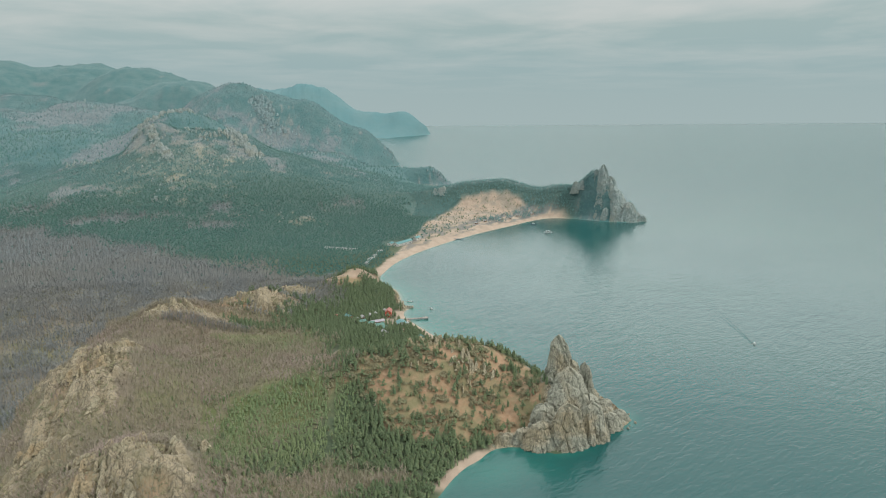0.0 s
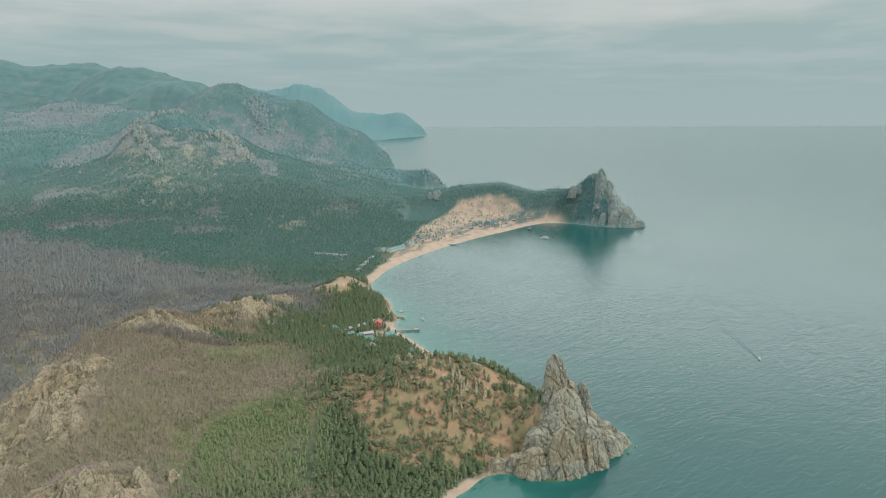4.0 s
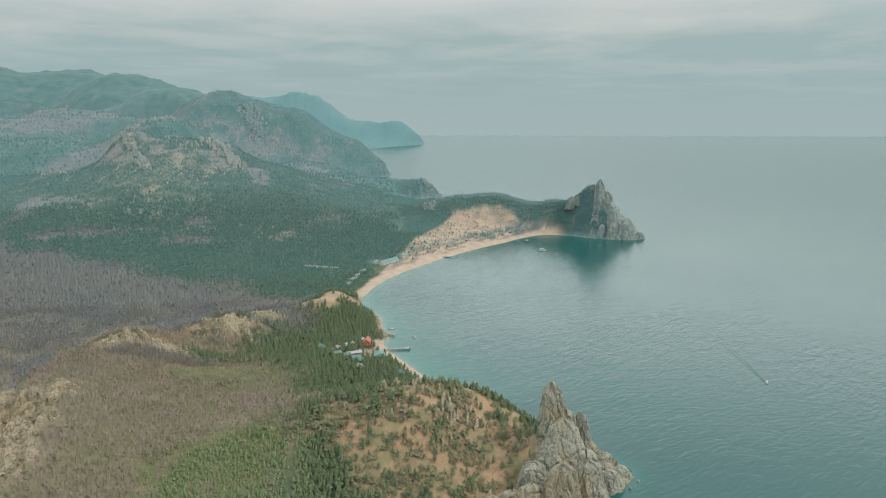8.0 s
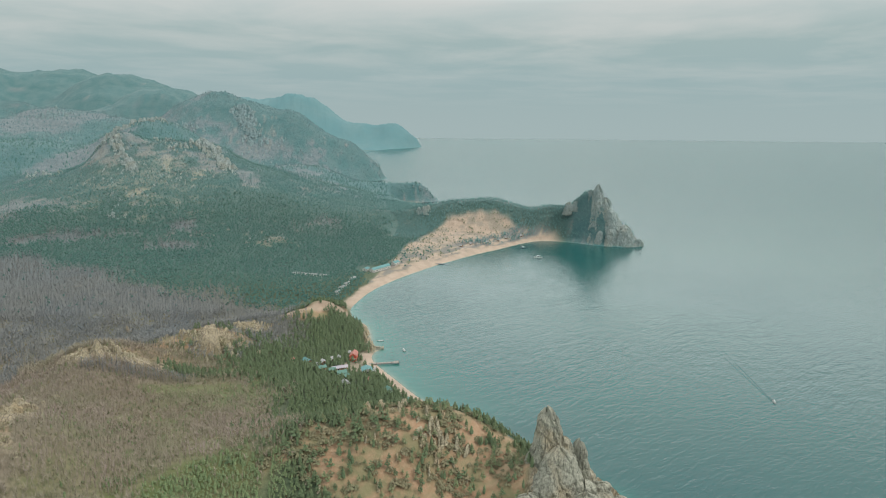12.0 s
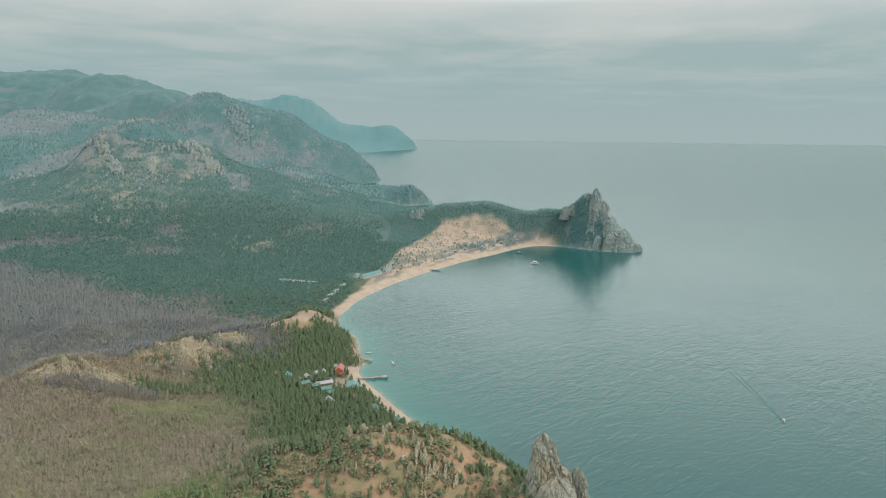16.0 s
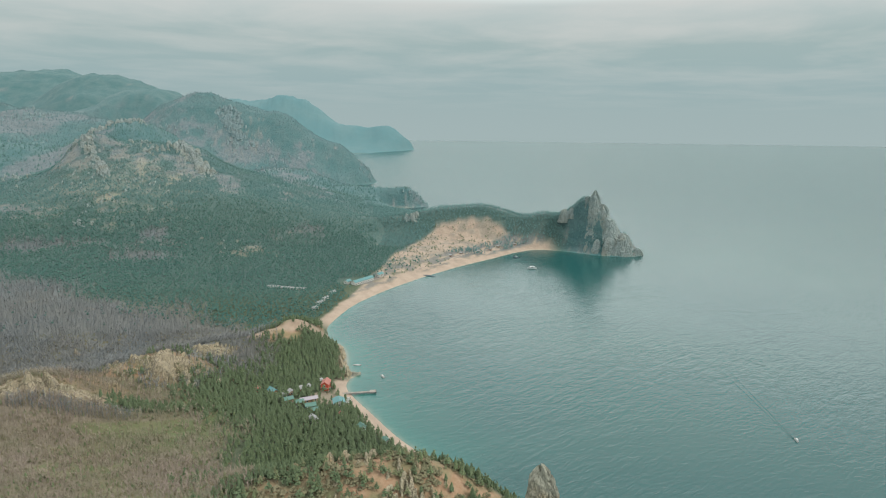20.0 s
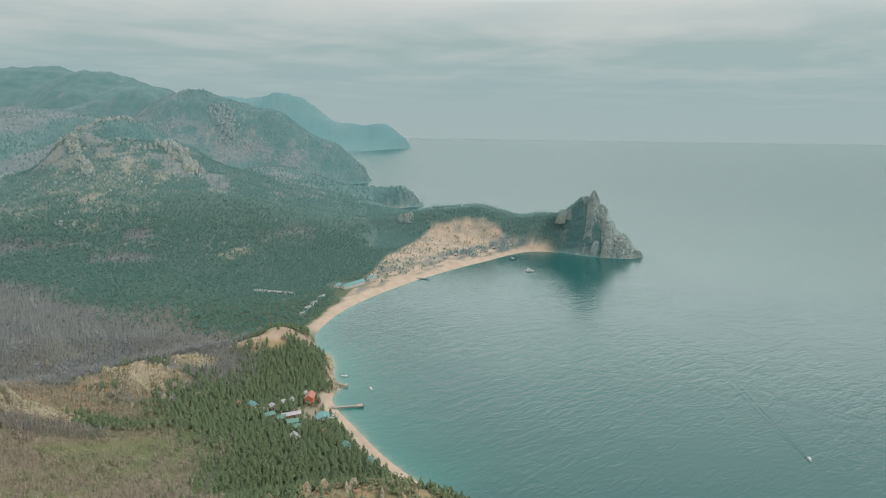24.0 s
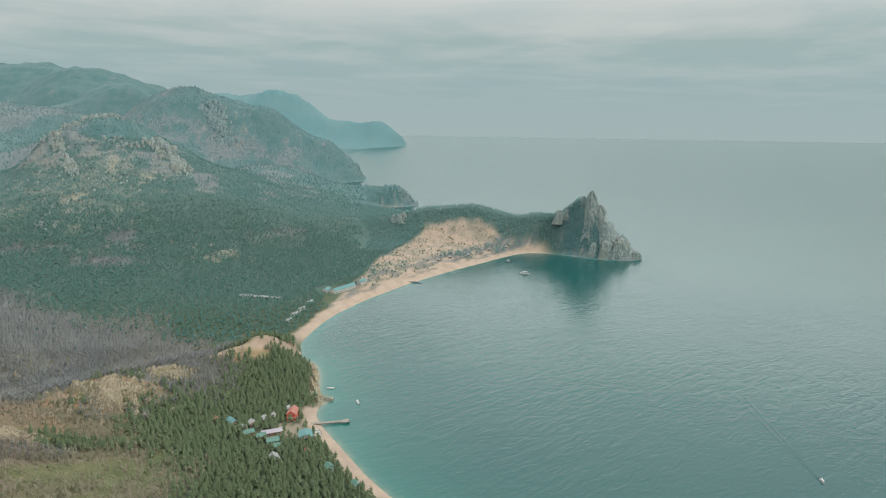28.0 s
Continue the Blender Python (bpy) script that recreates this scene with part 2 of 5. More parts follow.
litter = gm.mix(gm.math("MULTIPLY", gm.attr("ochre"), gm.span(gm.attr("haze_tint"), 0, 1, 1, 0.80)), litter, gm.mix(gm.attr("haze_tint"), gm.mix(gm.span(gm.noise(0.07, 4, 0.65), 0.42, 0.60), gm.mix(gm.span(fine, 0.38, 0.62), (0.275, 0.172, 0.104), (0.320, 0.222, 0.146)), gm.mix(gm.span(fine, 0.38, 0.62), (0.200, 0.172, 0.100), (0.168, 0.156, 0.084))), gm.mix(gm.span(gm.noise(0.15, 4, 0.7), 0.4, 0.6), (0.330, 0.315, 0.245), (0.215, 0.235, 0.195))))
stone = gm.mix(gm.span(gm.noise(0.2, 6, 0.65), 0.35, 0.65), (0.27, 0.232, 0.16), (0.40, 0.335, 0.235))
stone = gm.mix(gm.span(gm.noise(0.9, 5, 0.7), 0.5, 0.66, 0, 0.9), stone, (0.100, 0.094, 0.068))
fissure = gm.span(gm.voronoi(0.30, gm.pos(1.5, 0.7, 0.5, 35), "DISTANCE_TO_EDGE"), 0.0, 0.10)
fissure = gm.math("MULTIPLY", gm.math("SUBTRACT", 1.0, fissure), gm.span(gm.noise(0.07, 4), 0.40, 0.55))
stone = gm.mix(gm.math("MULTIPLY", fissure, 0.85), stone, (0.080, 0.072, 0.054))
stone = gm.mix(gm.span(gm.noise(0.10, 5, 0.7), 0.52, 0.64, 0, 0.7), stone, (0.185, 0.170, 0.105))
stone = gm.mix(gm.attr("haze_tint"), stone, gm.mix(gm.span(gm.noise(0.12, 6, 0.7), 0.35, 0.65), (0.12, 0.150, 0.146), (0.235, 0.250, 0.236)))
litter = gm.mix(gm.attr("rock"), litter, stone)
sandc = gm.mix(gm.span(gm.noise(0.09, 5), 0.4, 0.62), (0.360, 0.285, 0.222), (0.300, 0.236, 0.184))
sandc = gm.mix(gm.span(gm.noise(0.6, 5, 0.7), 0.55, 0.75, 0, 0.5), sandc, (0.25, 0.185, 0.12))
gm.base(gm.mix(gm.attr("sand"), litter, sandc))
n0 = gm.bump(gm.math('MULTIPLY', gm.noise(0.13, 5, 0.75), gm.attr('haze_tint')), 0.8, 5.0)
n1g = gm.bump(gm.math("MULTIPLY", gm.voronoi(0.55, gm.pos(1.5, 0.7, 0.5, 35)), gm.attr("rock")), 0.7, 0.6, n0)
n2 = gm.bump(gm.math('MULTIPLY', gm.noise(0.30, 6, 0.8, gm.pos(1.6, 0.8, 1, 35)), gm.attr('rock')), 0.8, 1.8, n1g)
gm.bump(gm.noise(0.8, 6, 0.7), 0.6, 0.6, n2)
gm.b.inputs['Sheen Weight'].default_value = 0.08
ground_mat = gm.m

# the farthest mountains; miles of bright air painted in as blue and glow
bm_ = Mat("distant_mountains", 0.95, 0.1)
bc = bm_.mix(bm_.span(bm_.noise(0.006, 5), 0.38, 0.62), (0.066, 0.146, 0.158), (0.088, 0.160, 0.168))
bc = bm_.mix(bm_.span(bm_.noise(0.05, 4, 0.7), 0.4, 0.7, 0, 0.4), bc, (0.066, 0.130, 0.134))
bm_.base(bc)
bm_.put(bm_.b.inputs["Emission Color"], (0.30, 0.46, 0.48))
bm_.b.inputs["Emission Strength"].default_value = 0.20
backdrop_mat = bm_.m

# lake water: clear over sand near the shore, deep teal farther out
wm = Mat("lake_water", 0.16, 0.5)
wm.b.inputs["IOR"].default_value = 1.50
wc = wm.mix(wm.span(wm.noise(0.005, 4), 0.35, 0.65), (0.006, 0.062, 0.063), (0.012, 0.072, 0.068))
wc = wm.mix(wm.attr("shoal"), wc, (0.017, 0.128, 0.108))
wc = wm.mix(wm.math("POWER", wm.attr("shoal"), 14.0), wc, (0.20, 0.21, 0.16))
wm.base(wc)
swell = wm.noise(0.11, 3, 0.6, wm.turned(0.55, 1.5, -30), 0.7)
gust = wm.span(wm.noise(0.008, 3, 0.6), 0.35, 0.62, 0.35, 1.0)
ripple = wm.noise(0.30, 3, 0.6, wm.turned(0.65, 1.4, -24))
calm = wm.span(wm.attr("offing"), 0.0, 1.0, 1.0, 1.0)
n1 = wm.bump(wm.math("MULTIPLY", wm.math("MULTIPLY", swell, gust), calm), 0.7, 0.9)
wm.bump(wm.math("MULTIPLY", ripple, calm), 0.6, 0.42, n1)
wm.put(wm.b.inputs["Roughness"], wm.span(wm.attr("offing"), 0.0, 1.0, 0.16, 0.20))
water_mat = wm.m


# ---- numbers for the land ----
def hash01(*ints):
    h = np.zeros(np.broadcast(*ints).shape, np.uint32)
    for v, k in zip(ints, (374761393, 668265263, 2246822519)):
        h = h ^ (np.asarray(v).astype(np.int64).astype(np.uint32) * np.uint32(k))
        h = (h ^ (h >> np.uint32(13))) * np.uint32(1274126177)
    h = h ^ (h >> np.uint32(16))
    return h.astype(np.float64) / 4294967295.0


def vnoise(*p):
    """Smooth value noise in two or three dimensions, 0 to 1."""
    lo = [np.floor(a) for a in p]
    fr = [a - b for a, b in zip(p, lo)]
    fr = [f * f * (3 - 2 * f) for f in fr]
    out = 0.0
    for corner in range(2 ** len(p)):
        bits = [(corner >> i) & 1 for i in range(len(p))]
        w = 1.0
        for b, f in zip(bits, fr):
            w = w * (f if b else 1 - f)
        out = out + w * hash01(*[a + b for a, b in zip(lo, bits)])
    return out


def fbm(*p, octaves=4, gain=0.5, ridged=False):
    amp, total, out = 1.0, 0.0, 0.0
    for o in range(octaves):
        n = vnoise(*[a * 2.03 ** o + 17.3 * o for a in p])
        out = out + amp * (1 - abs(2 * n - 1) if ridged else n)
        total, amp = total + amp, amp * gain
    return out / total


def cells(x, y, z):
    """Random value of the nearest of scattered seeds, and how near the second is: flat-faced blocks with joints."""
    ix, iy, iz = np.floor(x), np.floor(y), np.floor(z)
    d1, d2, val = np.full(x.shape, 9.0), np.full(x.shape, 9.0), np.zeros(x.shape)
    for ox in (-1, 0, 1):
        for oy in (-1, 0, 1):
            for oz in (-1, 0, 1):
                a, b, c = ix + ox, iy + oy, iz + oz
                d = (a + hash01(a, b, c) - x) ** 2 + (b + hash01(a + 91, b, c) - y) ** 2 + (c + hash01(a, b + 57, c) - z) ** 2
                near = d < d1
                d2 = np.where(near, d1, np.minimum(d2, d))
                val = np.where(near, hash01(a + 7, b + 13, c + 29), val)
                d1 = np.where(near, d, d1)
    return val, np.sqrt(d2) - np.sqrt(d1)


def hill(x, y, cx, cy, h, rx, ry, rot=0.0, power=1.0):
    c, s = math.cos(radians(rot)), math.sin(radians(rot))
    u, v = ((x - cx) * c + (y - cy) * s) / rx, (-(x - cx) * s + (y - cy) * c) / ry
    return h * np.exp(-(u * u + v * v) ** power)


def smooth(v, a, b):
    f = np.clip((v - a) / (b - a), 0, 1)
    return f * f * (3 - 2 * f)


# the shoreline, stretch by stretch, land on the inland side
SHORE_START = [(-2600, -1500), (-300, -900), (-60, -300), (-20, 120), (20, 240), (46, 285), (61, 303), (71, 310)]
SHORE_CAPE = [(84, 320), (101, 319), (118, 309), (136, 313), (150, 327), (174, 333), (178, 346), (166, 365), (158, 385), (140, 405), (118, 427)]
SHORE_VILLAGE = [(102, 452), (84, 484), (70, 518), (59, 545), (54, 564), (57, 578), (63, 586), (56, 600), (56, 622), (53, 651), (42, 664), (40, 685)]
SHORE_BAY = [(40, 702), (47, 724), (68, 770), (105, 820), (143, 860), (168, 884), (219, 927), (275, 967), (326, 1004), (365, 1018), (409, 998)]
SHORE_BIG = [(444, 967), (490, 953), (517, 972), (512, 1010), (480, 1060), (420, 1130), (340, 1190), (260, 1270), (190, 1380), (172, 1465)]
SHORE_FAR = [(215, 1474), (265, 1494), (264, 1524), (200, 1590), (140, 1690), (108, 1850), (122, 1925), (176, 1970), (191, 2080), (130, 2170)]
SHORE_END = [(130, 2400), (140, 2800), (150, 3150), (172, 3271), (330, 3540), (450, 3650), (540, 3770), (556, 3880), (480, 4050), (150, 4400), (-200, 4900), (-2600, 5200)]
SHORE = np.array(SHORE_START + SHORE_CAPE + SHORE_VILLAGE + SHORE_BAY + SHORE_BIG + SHORE_FAR + SHORE_END, float)


def curve_through(pts, per=5):
    """A Catmull-Rom line through plan points."""
    out = []
    for i in range(len(pts) - 1):
        a, b, c, d = pts[max(i - 1, 0)], pts[i], pts[i + 1], pts[min(i + 2, len(pts) - 1)]
        for k in range(per):
            t = k / per
            out.append(0.5 * (2 * b + (c - a) * t + (2 * a - 5 * b + 4 * c - d) * t * t + (3 * b - a - 3 * c + d) * t ** 3))
    return np.array(out + [pts[-1]])


COAST = np.vstack([SHORE[:1], curve_through(SHORE[1:-1], 4), SHORE[-1:]])


def inland(x, y):
    """Distance from the shore in metres, positive on land."""
    x, y = np.asarray(x, float).ravel(), np.asarray(y, float).ravel()
    best, odd = np.full(x.shape, 1e12), np.zeros(x.shape, bool)
    loop = np.vstack([COAST, [(-9000, 5200), (-9000, -1500), COAST[0]]])
    for (ax, ay), (bx, by) in zip(loop[:-1], loop[1:]):
        dx, dy = bx - ax, by - ay
        k = np.clip(((x - ax) * dx + (y - ay) * dy) / (dx * dx + dy * dy + 1e-9), 0, 1)
        if ax > -8000:
            best = np.minimum(best, (x - ax - k * dx) ** 2 + (y - ay - k * dy) ** 2)
        cross = (ay > y) != (by > y)
        if ay != by:
            odd ^= cross & (x < ax + (y - ay) / (by - ay) * dx)
    return np.sqrt(best) * np.where(odd, 1, -1)


NEAR_HILLS = [(45, 386, 34, 78, 34, -3), (92, 398, 11, 40, 17, -8), (130, 345, 24, 22, 18, 0), (-106, 282, 32, 42, 34, 20), (-154, 391, 40, 45, 66, 0), (-150, 530, 26, 42, 48, 0),
              (-85, 588, 17, 38, 24, 10), (-45, 630, 13, 44, 17, 25), (12, 662, 9, 40, 12, 8), (-60, 400, 10, 80, 110, 0), (42, 628, 7, 14, 32, 0)]
BAY_HILLS = [(235, 1116, 36, 110, 36, 0), (378, 1062, 15, 30, 24, 0), (335, 1092, 30, 80, 30, -8), (400, 1042, 34, 40, 26, -20), (438, 1006, 70, 34, 32, -20), (488, 980, 20, 24, 22, 0), (150, 1500, 24, 110, 42, 5), (222, 1504, 14, 34, 24, 0), (-60, 1090, 18, 120, 80, 0), (-118, 985, 7, 60, 44, 15)]
KNOLL_HILLS = [(-362, 1530, 170, 190, 150, 0), (-356, 1290, 132, 70, 90, 0), (-205, 1385, 112, 80, 120, 0), (-290, 1340, 122, 150, 170, 0), (-270, 1330, 104, 330, 320, 0), (-640, 1560, 122, 240, 200, 0), (-722, 1980, 186, 260, 220, 0), (-560, 1850, 160, 300, 240, 0), (-900, 1750, 172, 380, 260, 0), (-60, 1640, 66, 150, 190, 0)]
RIDGE_HILLS = [(-340, 2200, 238, 250, 280, 0), (-190, 2150, 202, 190, 220, 0), (-75, 2110, 170, 160, 180, 0), (62, 2080, 100, 105, 120, 0), (158, 2024, 34, 36, 44, 0), (-560, 2500, 268, 350, 300, 0), (-820, 2950, 346, 380, 350, 0), (-1120, 3250, 344, 420, 380, 0), (-1500, 3100, 352, 520, 420, 0), (-1000, 2250, 215, 420, 330, 0), (-1800, 2300, 300, 600, 700, 0)]
FAR_HILLS = [(-190, 3980, 296, 330, 240, 0), (-480, 4050, 268, 340, 260, 0), (375, 3790, 128, 150, 130, 0), (180, 3830, 126, 240, 150, 0)]


def height(x, y, s=None):
    """The land's height at plan points."""
    shape = np.shape(x)
    x, y = np.asarray(x, float).ravel(), np.asarray(y, float).ravel()
    s = inland(x, y) if s is None else s.ravel()
    land = 3.2 * (1 - np.exp(-np.maximum(s, 0) / 14)) + 0.02 * np.minimum(np.maximum(s, 0), 500)
    hills = np.zeros_like(x)
    for row in NEAR_HILLS + BAY_HILLS:
        hills += hill(x, y, *row)
    big = np.zeros_like(x)
    for row in KNOLL_HILLS + RIDGE_HILLS + FAR_HILLS:
        big += hill(x, y, *row) ** 4
    hills += big ** 0.25
    near = smooth(y, 2200, 900)
    rough = (fbm(x / 60, y / 60, octaves=4) - 0.5) * (6 + 0.06 * hills) + (fbm(x / 190, y / 190, octaves=4, ridged=True) - 0.6) * (0.20 * hills) * (1 - 0.3 * near) * smooth(y, 900, 1200)
    rise = smooth(s, -2, 26)
    z = land + (hills + rough) * rise
    # the sand cliff between the two beaches
    z += hill(x, y, 20, 675, 9, 24, 10, 20, 3) * smooth(s, 0, 4)
    return np.where(s > 0, z, np.maximum(s * 0.16, -14)).reshape(shape)


def covers(x, y, s, z):
    """How much of sand, burnt wood, grass, ochre earth and rock lies at plan points."""
    wob = fbm(x / 38, y / 38, octaves=4) - 0.5
    fine = fbm(x / 11 + 3, y / 11, octaves=3) - 0.5
    wide = fbm(x / 160 + 9, y / 160, octaves=3) - 0.5
    bay = smooth(y, 690, 720) * smooth(y, 1120, 1010) * smooth(x, 20, 40)
    sand = smooth(s + 8 * fine, 14, 10) * bay * smooth(x, 400, 370) + smooth(s + 4 * fine, 12, 8) * smooth(y, 410, 450) * smooth(y, 582, 572)
    sand = sand + smooth(s, 7, 4) * smooth(y, 282, 290) * smooth(y, 322, 316) * smooth(x, 90, 84) + 0.4 * smooth(s, 6, 3) * smooth(y, 1420, 1445) * smooth(y, 1482, 1470)
    top = np.interp(x, (40, 56, 79, 100, 112, 132, 162, 213, 249, 301, 325, 369, 410), (712, 766, 832, 876, 912, 966, 1018, 1084, 1090, 1082, 1066, 1034, 1004))
    dune = smooth(top - y + 16 * wob + 9 * fine, -5, 6) * smooth(y, 690, 720) * smooth(x, 20, 40) * smooth(x, 398, 376)
    turf = smooth(fbm(x / 16 + 8, y / 11, octaves=3), 0.50, 0.62) * smooth(s, 16, 26)
    strip = smooth(s + 8 * fine, 10, 14) * smooth(s + 16 * fine, 62, 40) * smooth(fbm(x / 30 + y / 22, (y - x) / 9, octaves=3), 0.32, 0.48)
    sand = np.maximum(sand, dune * (1 - (0.3 + 0.45 * smooth(x, 190, 130)) * turf) * (1 - 0.85 * strip))
    track = smooth(np.abs(s - 25 - 40 * (fbm(x / 70, y / 70 + 4, octaves=2) - 0.5)), 2.4, 1.2) * smooth(x, 90, 110) * smooth(x, 350, 330)
    sand = np.maximum(sand, 0.95 * track * bay)
    ahead, along = (y - 675) * 0.94 - (x - 20) * 0.34, (x - 20) * 0.94 + (y - 675) * 0.34
    scarp = smooth(ahead + 10 * fine, -16, -12) * smooth(ahead + 10 * fine, -2, -6) * smooth(np.abs(along), 30, 20)
    bank = hill(x, y, -14, 650, 1.1, 30, 4, 32, 1.5)
    sand = np.maximum(sand, np.maximum(0.8 * scarp, 0.55 * smooth(bank + 0.7 * wob + 2.0 * fine, 0.5, 0.9) * smooth(bank, 0.1, 0.3)))
    yard = hill(x, y, 39, 541, 1.1, 13, 14, 0, 1.5)
    sand = np.maximum(sand, 0.6 * smooth(yard + 1.4 * fine, 0.5, 0.75) * smooth(yard, 0.1, 0.3))
    edge = 672 - 0.62 * x + 60 * wob
    burnt = smooth(edge - y, -12, 25) * smooth(x, 10, -30) * smooth(y, 560, 620)
    burnt = np.maximum(burnt, 0.9 * strip * dune)
    burnt = np.maximum(burnt, smooth(hill(x, y, -84, 436, 1.35, 82, 150, 5, 1.5) + 1.1 * wob + 0.3 * fine, 0.32, 0.95))
    burnt = np.maximum(burnt, 0.9 * smooth(hill(x, y, -2, 296, 1.1, 40, 10, 0) + 0.9 * wob, 0.5, 0.8) * smooth(y, 330, 300))
    burnt = np.maximum(burnt, smooth(x + 40 * wob, -70, -100) * smooth(y, 800, 700))
    burnt = np.maximum(burnt, 0.96 * smooth(312 - y + 50 * wob, -6, 12) * smooth(x, 10, -20))
    burnt = burnt * (1 - smooth(hill(x, y, -84, 530, 1.2, 44, 9, 0, 1.5) + fine, 0.5, 0.8))
    grey = hill(x, y, -331, 950, 0.9, 80, 24, 8) + hill(x, y, -161, 917, 0.8, 52, 13) + hill(x, y, -185, 992, 0.8, 24, 18) + hill(x, y, -440, 1080, 0.8, 70, 36)
    burnt = np.maximum(burnt, 0.88 * smooth(grey + 1.1 * wob + fine, 0.36, 0.70) * smooth(y, 820, 880))
    bands = hill(x, y, -500, 1455, 0.9, 120, 34, 18) + hill(x, y, -560, 1330, 0.7, 110, 40, 10) + hill(x, y, -40, 1720, 0.8, 150, 190, 25) + hill(x, y, -350, 1950, 0.7, 240, 90) + hill(x, y, -700, 1800, 0.7, 160, 110)
    burnt = np.maximum(burnt, 0.92 * smooth(wide * 1.9 + wob * 1.2 + fine * 0.8 + bands, 0.26, 0.56) * smooth(y, 950, 1100) * smooth(y, 2500, 2150))
    ochre = smooth(hill(x, y, 66, 368, 1.25, 73, 43, -6, 1.5) + 0.8 * wob + 0.9 * fine, 0.55, 0.85)
    ochre = np.maximum(ochre, smooth(hill(x, y, -85, 582, 1.4, 46, 20, 12) + wob + 0.6 * fine, 0.6, 0.85))
    ochre = np.maximum(ochre, 0.8 * smooth(hill(x, y, -150, 545, 1.1, 60, 26, 0) + wob + 0.8 * fine, 0.55, 0.8))
    ochre = np.maximum(ochre, smooth(hill(x, y, -20, 652, 1.1, 60, 16, 18) + wob + 0.8 * fine, 0.6, 0.85))
    ochre = np.maximum(ochre, 0.7 * smooth(s + 20 * fine, 10, 5) * smooth(y, 582, 592) * smooth(y, 672, 655) * smooth(x, 20, 36))
    gully = hill(x, y, -257, 1214, 1.1, 9, 70, 12) + hill(x, y, -204, 1184, 0.9, 22, 28) + hill(x, y, -284, 1103, 0.8, 30, 34) + hill(x, y, -250, 1030, 0.7, 18, 20)
    ochre = np.maximum(ochre, 0.30 * smooth(hill(x, y, -270, 1170, 1.0, 110, 150) + 0.8 * wob + 2.4 * fine, 0.5, 0.9) * smooth(y, 980, 1010) * smooth(y, 1400, 1330))
    ochre = np.maximum(ochre, 0.8 * smooth(gully + 0.5 * wob + 1.5 * fine, 0.50, 0.80) * smooth(y, 980, 1010) * smooth(y, 1330, 1300))
    ochre = np.maximum(ochre, 0.55 * smooth(hill(x, y, -68, 945, 0.95, 44, 30, 12) + 0.9 * wob + 1.8 * fine, 0.62, 0.9) * smooth(y, 890, 905) * smooth(y, 1040, 1010))
    rock = smooth(np.maximum(hill(x, y, 146, 333, 1.4, 28, 24, 0, 1.5), np.maximum(hill(x, y, 104, 322, 1.4, 24, 9, 0, 1.5), hill(x, y, 172, 344, 1.4, 16, 16, 0, 1.5))) + 0.4 * wob, 0.5, 0.75) * smooth(y, 420, 390)
    rock = np.maximum(rock, smooth(hill(x, y, -112, 268, 1.2, 46, 44, 20, 1.5) + 0.9 * wob + 0.5 * fine, 0.42, 0.75))
    rock = np.maximum(rock, smooth(hill(x, y, -160, 370, 1.1, 32, 95, 0, 1.5) + 1.3 * wob + 0.7 * fine, 0.5, 0.85))
    pocket = smooth(fbm(x / 14 + 2, y / 20 + 7, octaves=3), 0.52, 0.62) * smooth(y, 440, 400) * smooth(x, -60, -90)
    rock, ochre = rock * (1 - 0.75 * pocket), np.maximum(ochre, 0.75 * pocket * rock)
    rock = np.maximum(rock, smooth(hill(x, y, 500, 966, 1.5, 42, 30, -50, 1.5) + 0.5 * wob, 0.6, 0.85))
    rock = np.maximum(rock, 0.5 * smooth(hill(x, y, -300, 1270, 0.8, 140, 100, 0) + 1.0 * wob + 2.2 * fine, 0.75, 1.05) * smooth(hill(x, y, -300, 1270, 1, 170, 130), 0.2, 0.5))
    rock = np.maximum(rock, 0.7 * smooth(hill(x, y, -200, 1980, 0.9, 90, 110, 0) + 1.0 * wob + 2.2 * fine, 0.8, 1.1) * smooth(hill(x, y, -200, 1980, 1, 130, 150), 0.2, 0.5))
    rock = np.maximum(rock, smooth(hill(x, y, -76, 580, 1.2, 27, 13, 10) + 1.2 * wob + 1.4 * fine, 0.55, 0.85))
    rock = np.maximum(rock, smooth(hill(x, y, -136, 524, 1.2, 36, 11, 0) + 1.2 * wob + 1.4 * fine, 0.55, 0.85))
    rock = np.maximum(rock, smooth(hill(x, y, -50, 616, 1.2, 15, 8, 20) + wob + 1.4 * fine, 0.55, 0.85))
    rock = np.maximum(rock, smooth(s, 10, 4) * smooth(y, 575, 582) * smooth(y, 668, 655))
    grass = 0.8 * smooth(hill(x, y, -72, 502, 1.2, 56, 13, 8, 1.5) + 0.9 * wob + 0.6 * fine, 0.5, 0.75)
    grass = np.maximum(grass, 0.85 * smooth(wide * 1.4 + wob + 0.6 * fine + 0.10 * smooth(y, 380, 440), 0.04, 0.24) * smooth(y, 600, 500) * smooth(x, -8, -30))
    grass = np.maximum(grass, 0.9 * smooth(hill(x, y, 10, 262, 1.1, 80, 22, 0) + 0.6 * wob, 0.4, 0.7))
    rock = np.maximum(rock, 0.6 * smooth(hill(x, y, -60, 950, 0.8, 34, 18, 12) + 1.0 * wob + 2.0 * fine, 0.62, 0.9) * smooth(y, 890, 905) * smooth(y, 1040, 1010))
    return sand, burnt, grass, ochre * smooth(y, 1420, 1320), rock


